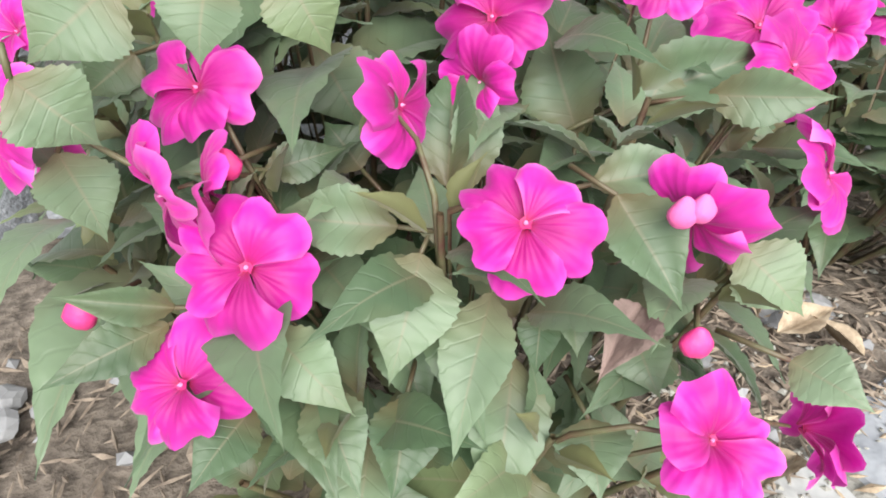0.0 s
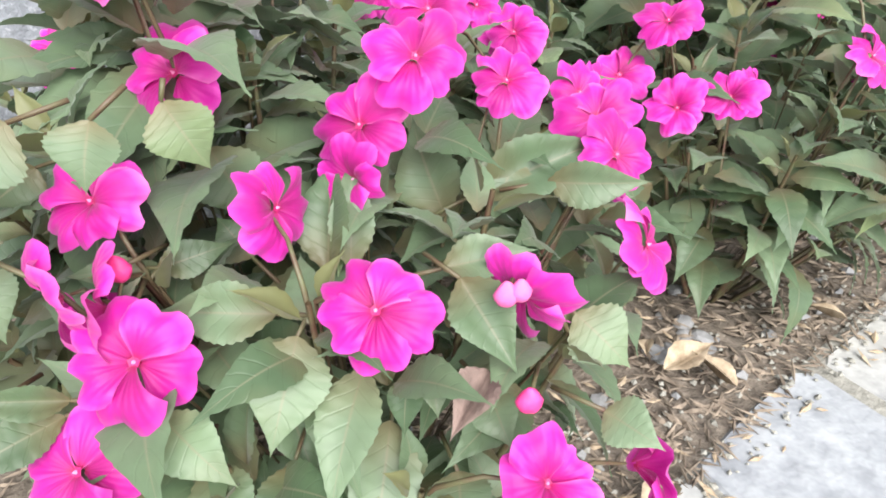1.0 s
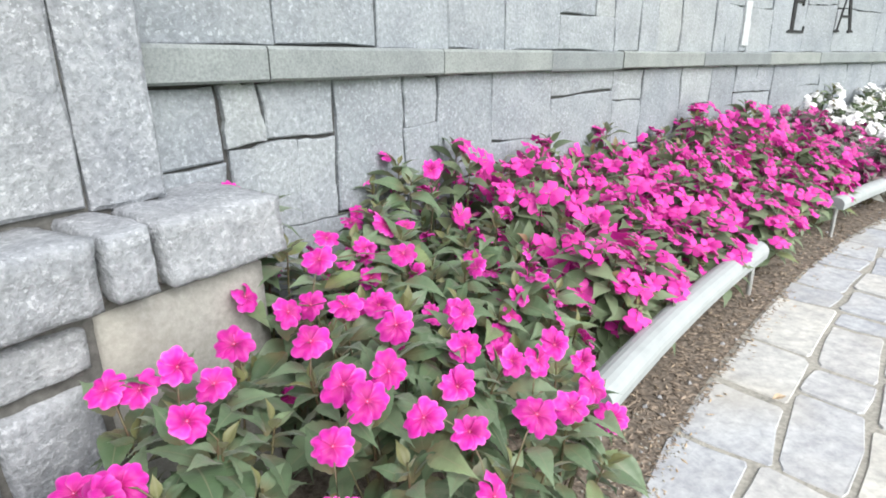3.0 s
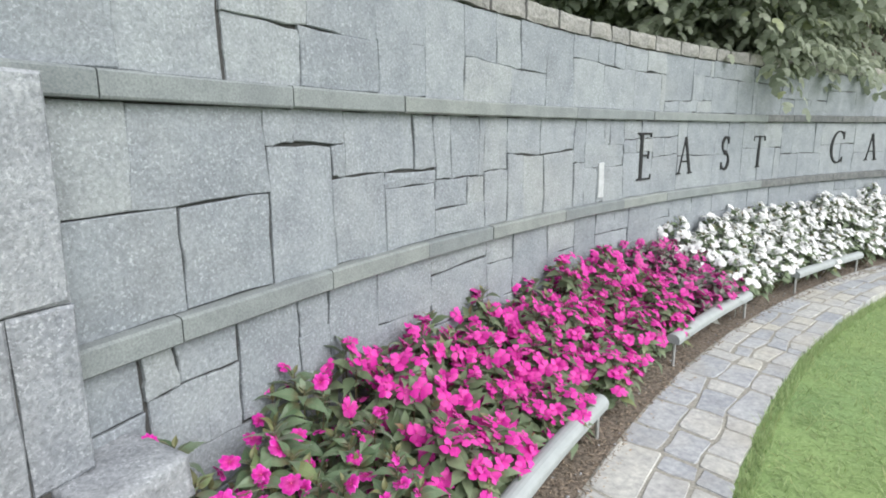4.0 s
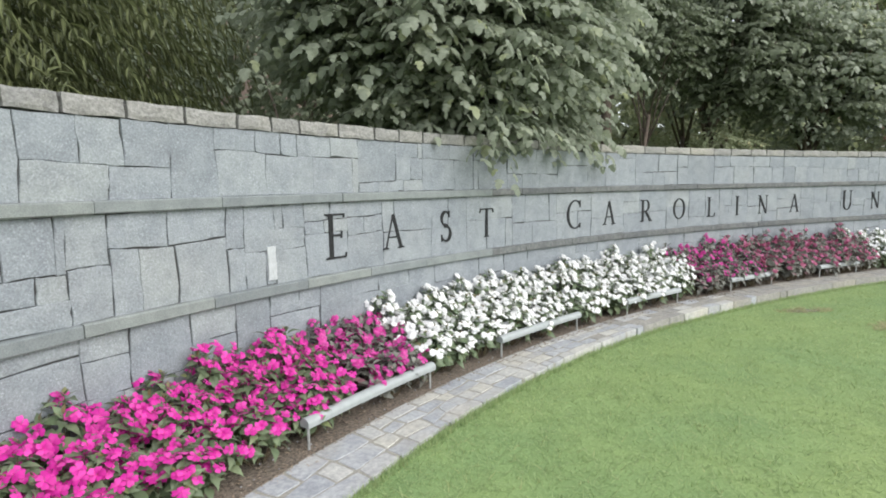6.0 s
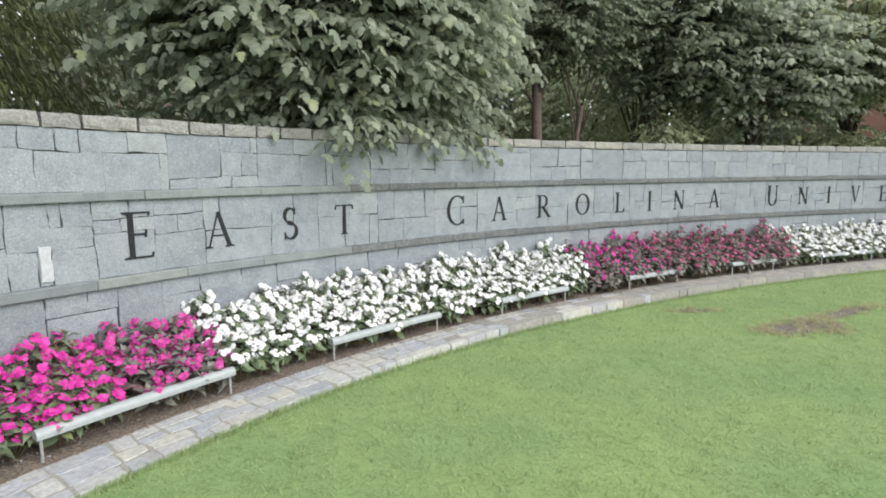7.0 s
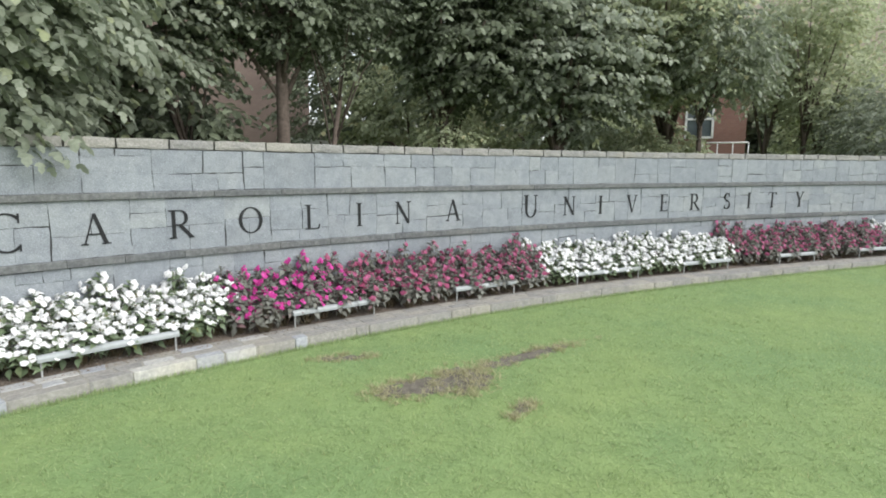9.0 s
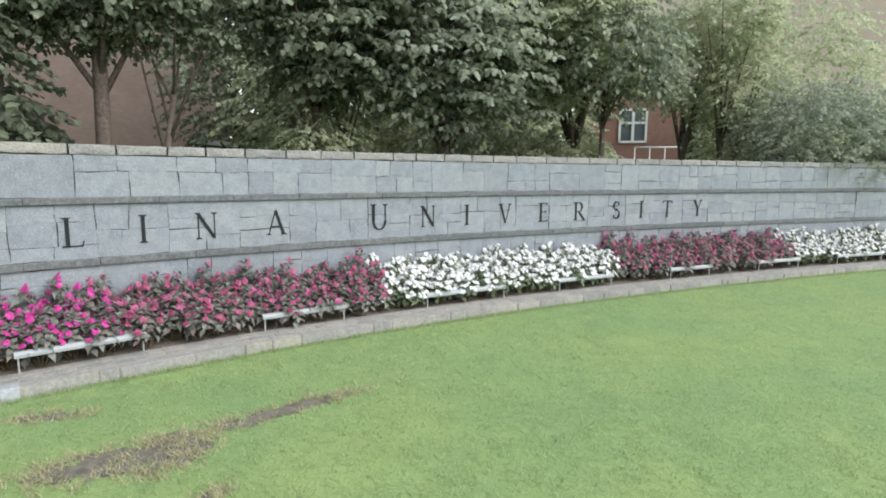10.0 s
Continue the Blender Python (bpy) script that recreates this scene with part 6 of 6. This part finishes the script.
# ---- buildings beyond the trees ----
def brick_material(name, a, b, mortar, scale):
    m, nt, bsdf = material(name, 0.9)
    t = nt.nodes.new("ShaderNodeTexBrick")
    t.inputs["Scale"].default_value = scale
    t.inputs["Color1"].default_value, t.inputs["Color2"].default_value, t.inputs["Mortar"].default_value = (*a, 1), (*b, 1), (*mortar, 1)
    t.inputs["Mortar Size"].default_value = 0.012
    nt.links.new(coords(nt, "UV"), t.inputs["Vector"])
    n = noise_tex(nt, place_coords(nt), 0.8, 4)
    nt.links.new(mixed(nt, 0.6, t.outputs["Color"], ramp(nt, n, [(0.3, (0.75, 0.75, 0.75)), (0.7, (1.1, 1.1, 1.1))]), "MULTIPLY"), bsdf.inputs["Base Color"])
    return m


def house(name, label, p, q, depth, height, mat, windows=(), roof=None):
    """A block whose front runs from p to q, with windows of (along, sill height, width, height)."""
    ob = thing(name, None, label, "building")
    p, q = Vector((*p, -0.1)), Vector((*q, -0.1))
    ax = (q - p).normalized()
    back = Vector((-ax.y, ax.x, 0)) * depth
    up = Vector((0, 0, height))
    length = (q - p).length
    v = [p, q, q + back, p + back, p + up, q + up, q + back + up, p + back + up]
    f = [(0, 1, 5, 4), (1, 2, 6, 5), (2, 3, 7, 6), (3, 0, 4, 7)]
    me = mesh_of("walls", v, f, mat)
    layer = me.uv_layers.new(name="UVMap")
    sizes = [length, depth, length, depth]
    for k, poly in enumerate(me.polygons):
        for li, uv in zip(poly.loop_indices, ((0, 0), (sizes[k], 0), (sizes[k], height), (0, height))):
            layer.data[li].uv = uv
    part("brick_shell", me, ob)
    rf = [c + Vector((0, 0, height)) + d for c, d in ((p, -ax * 0.3 - back.normalized() * 0.3), (q, ax * 0.3 - back.normalized() * 0.3), (q + back, ax * 0.3), (p + back, -ax * 0.3))]
    part("roof", mesh_of("roof", rf + [c + Vector((0, 0, 0.35)) for c in rf], [(3, 2, 1, 0), (4, 5, 6, 7), (0, 1, 5, 4), (1, 2, 6, 5), (2, 3, 7, 6), (3, 0, 4, 7)], roof or TRIM), ob)
    front = -back.normalized()
    for along, sill, w, h in windows:
        o = p + ax * along + Vector((0, 0, sill + 0.1)) + front * 0.02
        win = part("window", mesh_of("window", [o, o + ax * w, o + ax * w + Vector((0, 0, h)), o + Vector((0, 0, h))], [(0, 1, 2, 3)], PANE), ob, "dark glazed window")
        bars = [(0, 0, 0.1, h), (w - 0.1, 0, 0.1, h), (0, 0, w, 0.1), (0, h - 0.1, w, 0.1), (w / 2 - 0.06, 0, 0.12, h), (0, h * 0.55, w, 0.1)]
        vv, ff = [], []
        for x, z, bw, bh in bars:
            k = len(vv)
            c = o + ax * x + Vector((0, 0, z)) + front * 0.02
            e = [c, c + ax * bw, c + ax * bw + Vector((0, 0, bh)), c + Vector((0, 0, bh))]
            vv += e + [g + front * 0.05 for g in e]
            ff += [tuple(k + i for i in t) for t in ((4, 5, 6, 7), (0, 1, 5, 4), (1, 2, 6, 5), (2, 3, 7, 6), (3, 0, 4, 7))]
        part("frame", mesh_of("frame", vv, ff, TRIM), win, "white painted frame")


TRIM = plain("white_trim", (0.72, 0.72, 0.70), 0.6, 0.08, 5, 0.05)
PANE = plain("window_glass", (0.10, 0.12, 0.13), 0.08, 0.2, 2, 0)
ANNEX = plain("pale_render", (0.40, 0.33, 0.29), 0.9, 0.12, 1.5, 0.1)
CREAM = plain("cream_render", (0.52, 0.43, 0.36), 0.9, 0.1, 0.6, 0.1)
TAN_BRICK = brick_material("tan_brick", (0.165, 0.12, 0.10), (0.19, 0.142, 0.117), (0.18, 0.15, 0.128), 3.0)
RED_BRICK = brick_material("red_brick", (0.25, 0.125, 0.10), (0.29, 0.15, 0.12), (0.30, 0.25, 0.22), 3.0)
house("brick_building", "plain tan-brown brick building beyond the trees", (6.0, 26.8), (22.6, 20.35), 8.0, 12.0, TAN_BRICK)
house("low_annex", "low pale annex with windows at the end of the tan building", (22.8, 20.2), (33.0, 14.6), 6.0, 3.9, ANNEX, [(0.6, 1.3, 1.0, 1.7), (2.6, 1.3, 1.0, 1.7), (4.6, 1.3, 1.0, 1.7), (6.6, 1.3, 1.0, 1.7), (8.6, 1.3, 1.0, 1.7)])
house("pale_building", "tall pale cream building far beyond the trees", (50.0, 17.0), (54.5, -14.0), 12.0, 17.0, CREAM)
house("brick_building", "red brick building with white-framed windows", (33.6, 8.2), (35.2, 4.3), 8.0, 7.5, RED_BRICK, [(1.6, 3.2, 1.25, 1.55), (1.6, 5.6, 1.25, 1.4)])


def ramp_wall(p, q, top0, top1, thick=0.35):
    """A low wall whose top slopes down from p to q, under a pale coping."""
    ob = thing("ramp_wall", None, "dark sloping wall with a pale coping beside a ramp", "wall")
    a, b = Vector((*p, -0.1)), Vector((*q, -0.1))
    ax = (b - a).normalized()
    back = Vector((-ax.y, ax.x, 0)) * thick

    def slab(lo_a, hi_a, lo_b, hi_b, grow):
        g = back.normalized() * grow
        c = [a - g, b - g, b + back + g, a + back + g]
        lo, hi = (lo_a, lo_b, lo_b, lo_a), (hi_a, hi_b, hi_b, hi_a)
        return [v + Vector((0, 0, z)) for v, z in zip(c, lo)] + [v + Vector((0, 0, z)) for v, z in zip(c, hi)], [(3, 2, 1, 0), (4, 5, 6, 7), (0, 1, 5, 4), (1, 2, 6, 5), (2, 3, 7, 6), (3, 0, 4, 7)]

    part("body", mesh_of("body", *slab(0.0, top0, 0.0, top1, 0.0), DARK_WALL), ob)
    part("coping", mesh_of("coping", *slab(top0, top0 + 0.16, top1, top1 + 0.16, 0.05), TRIM), ob, "pale coping")


DARK_WALL = plain("dark_stained_wall", (0.10, 0.075, 0.065), 0.9, 0.3, 2.0, 0.3)
ramp_wall((17.2, 13.6), (22.4, 11.4), 2.75, 2.3)


def hand_rail(p, q, z, posts):
    """A white tube rail on posts."""
    ob = thing("hand_rail", None, "white tubular hand rail beside the brick building", "railing")
    a, b = Vector((*p, z)), Vector((*q, z))
    v, f = [], []
    tube(v, f, [a, b], [0.035, 0.035], 8)
    part("rail", mesh_of("rail", v, f, TRIM, True), ob)
    for i in range(posts):
        c = a.lerp(b, i / (posts - 1))
        v, f = [], []
        tube(v, f, [Vector((c.x, c.y, -0.1)), c], [0.025, 0.025], 6)
        part("post", mesh_of("post", v, f, TRIM, True), ob)


hand_rail((33.4, 5.6), (34.2, 3.9), 2.95, 4)
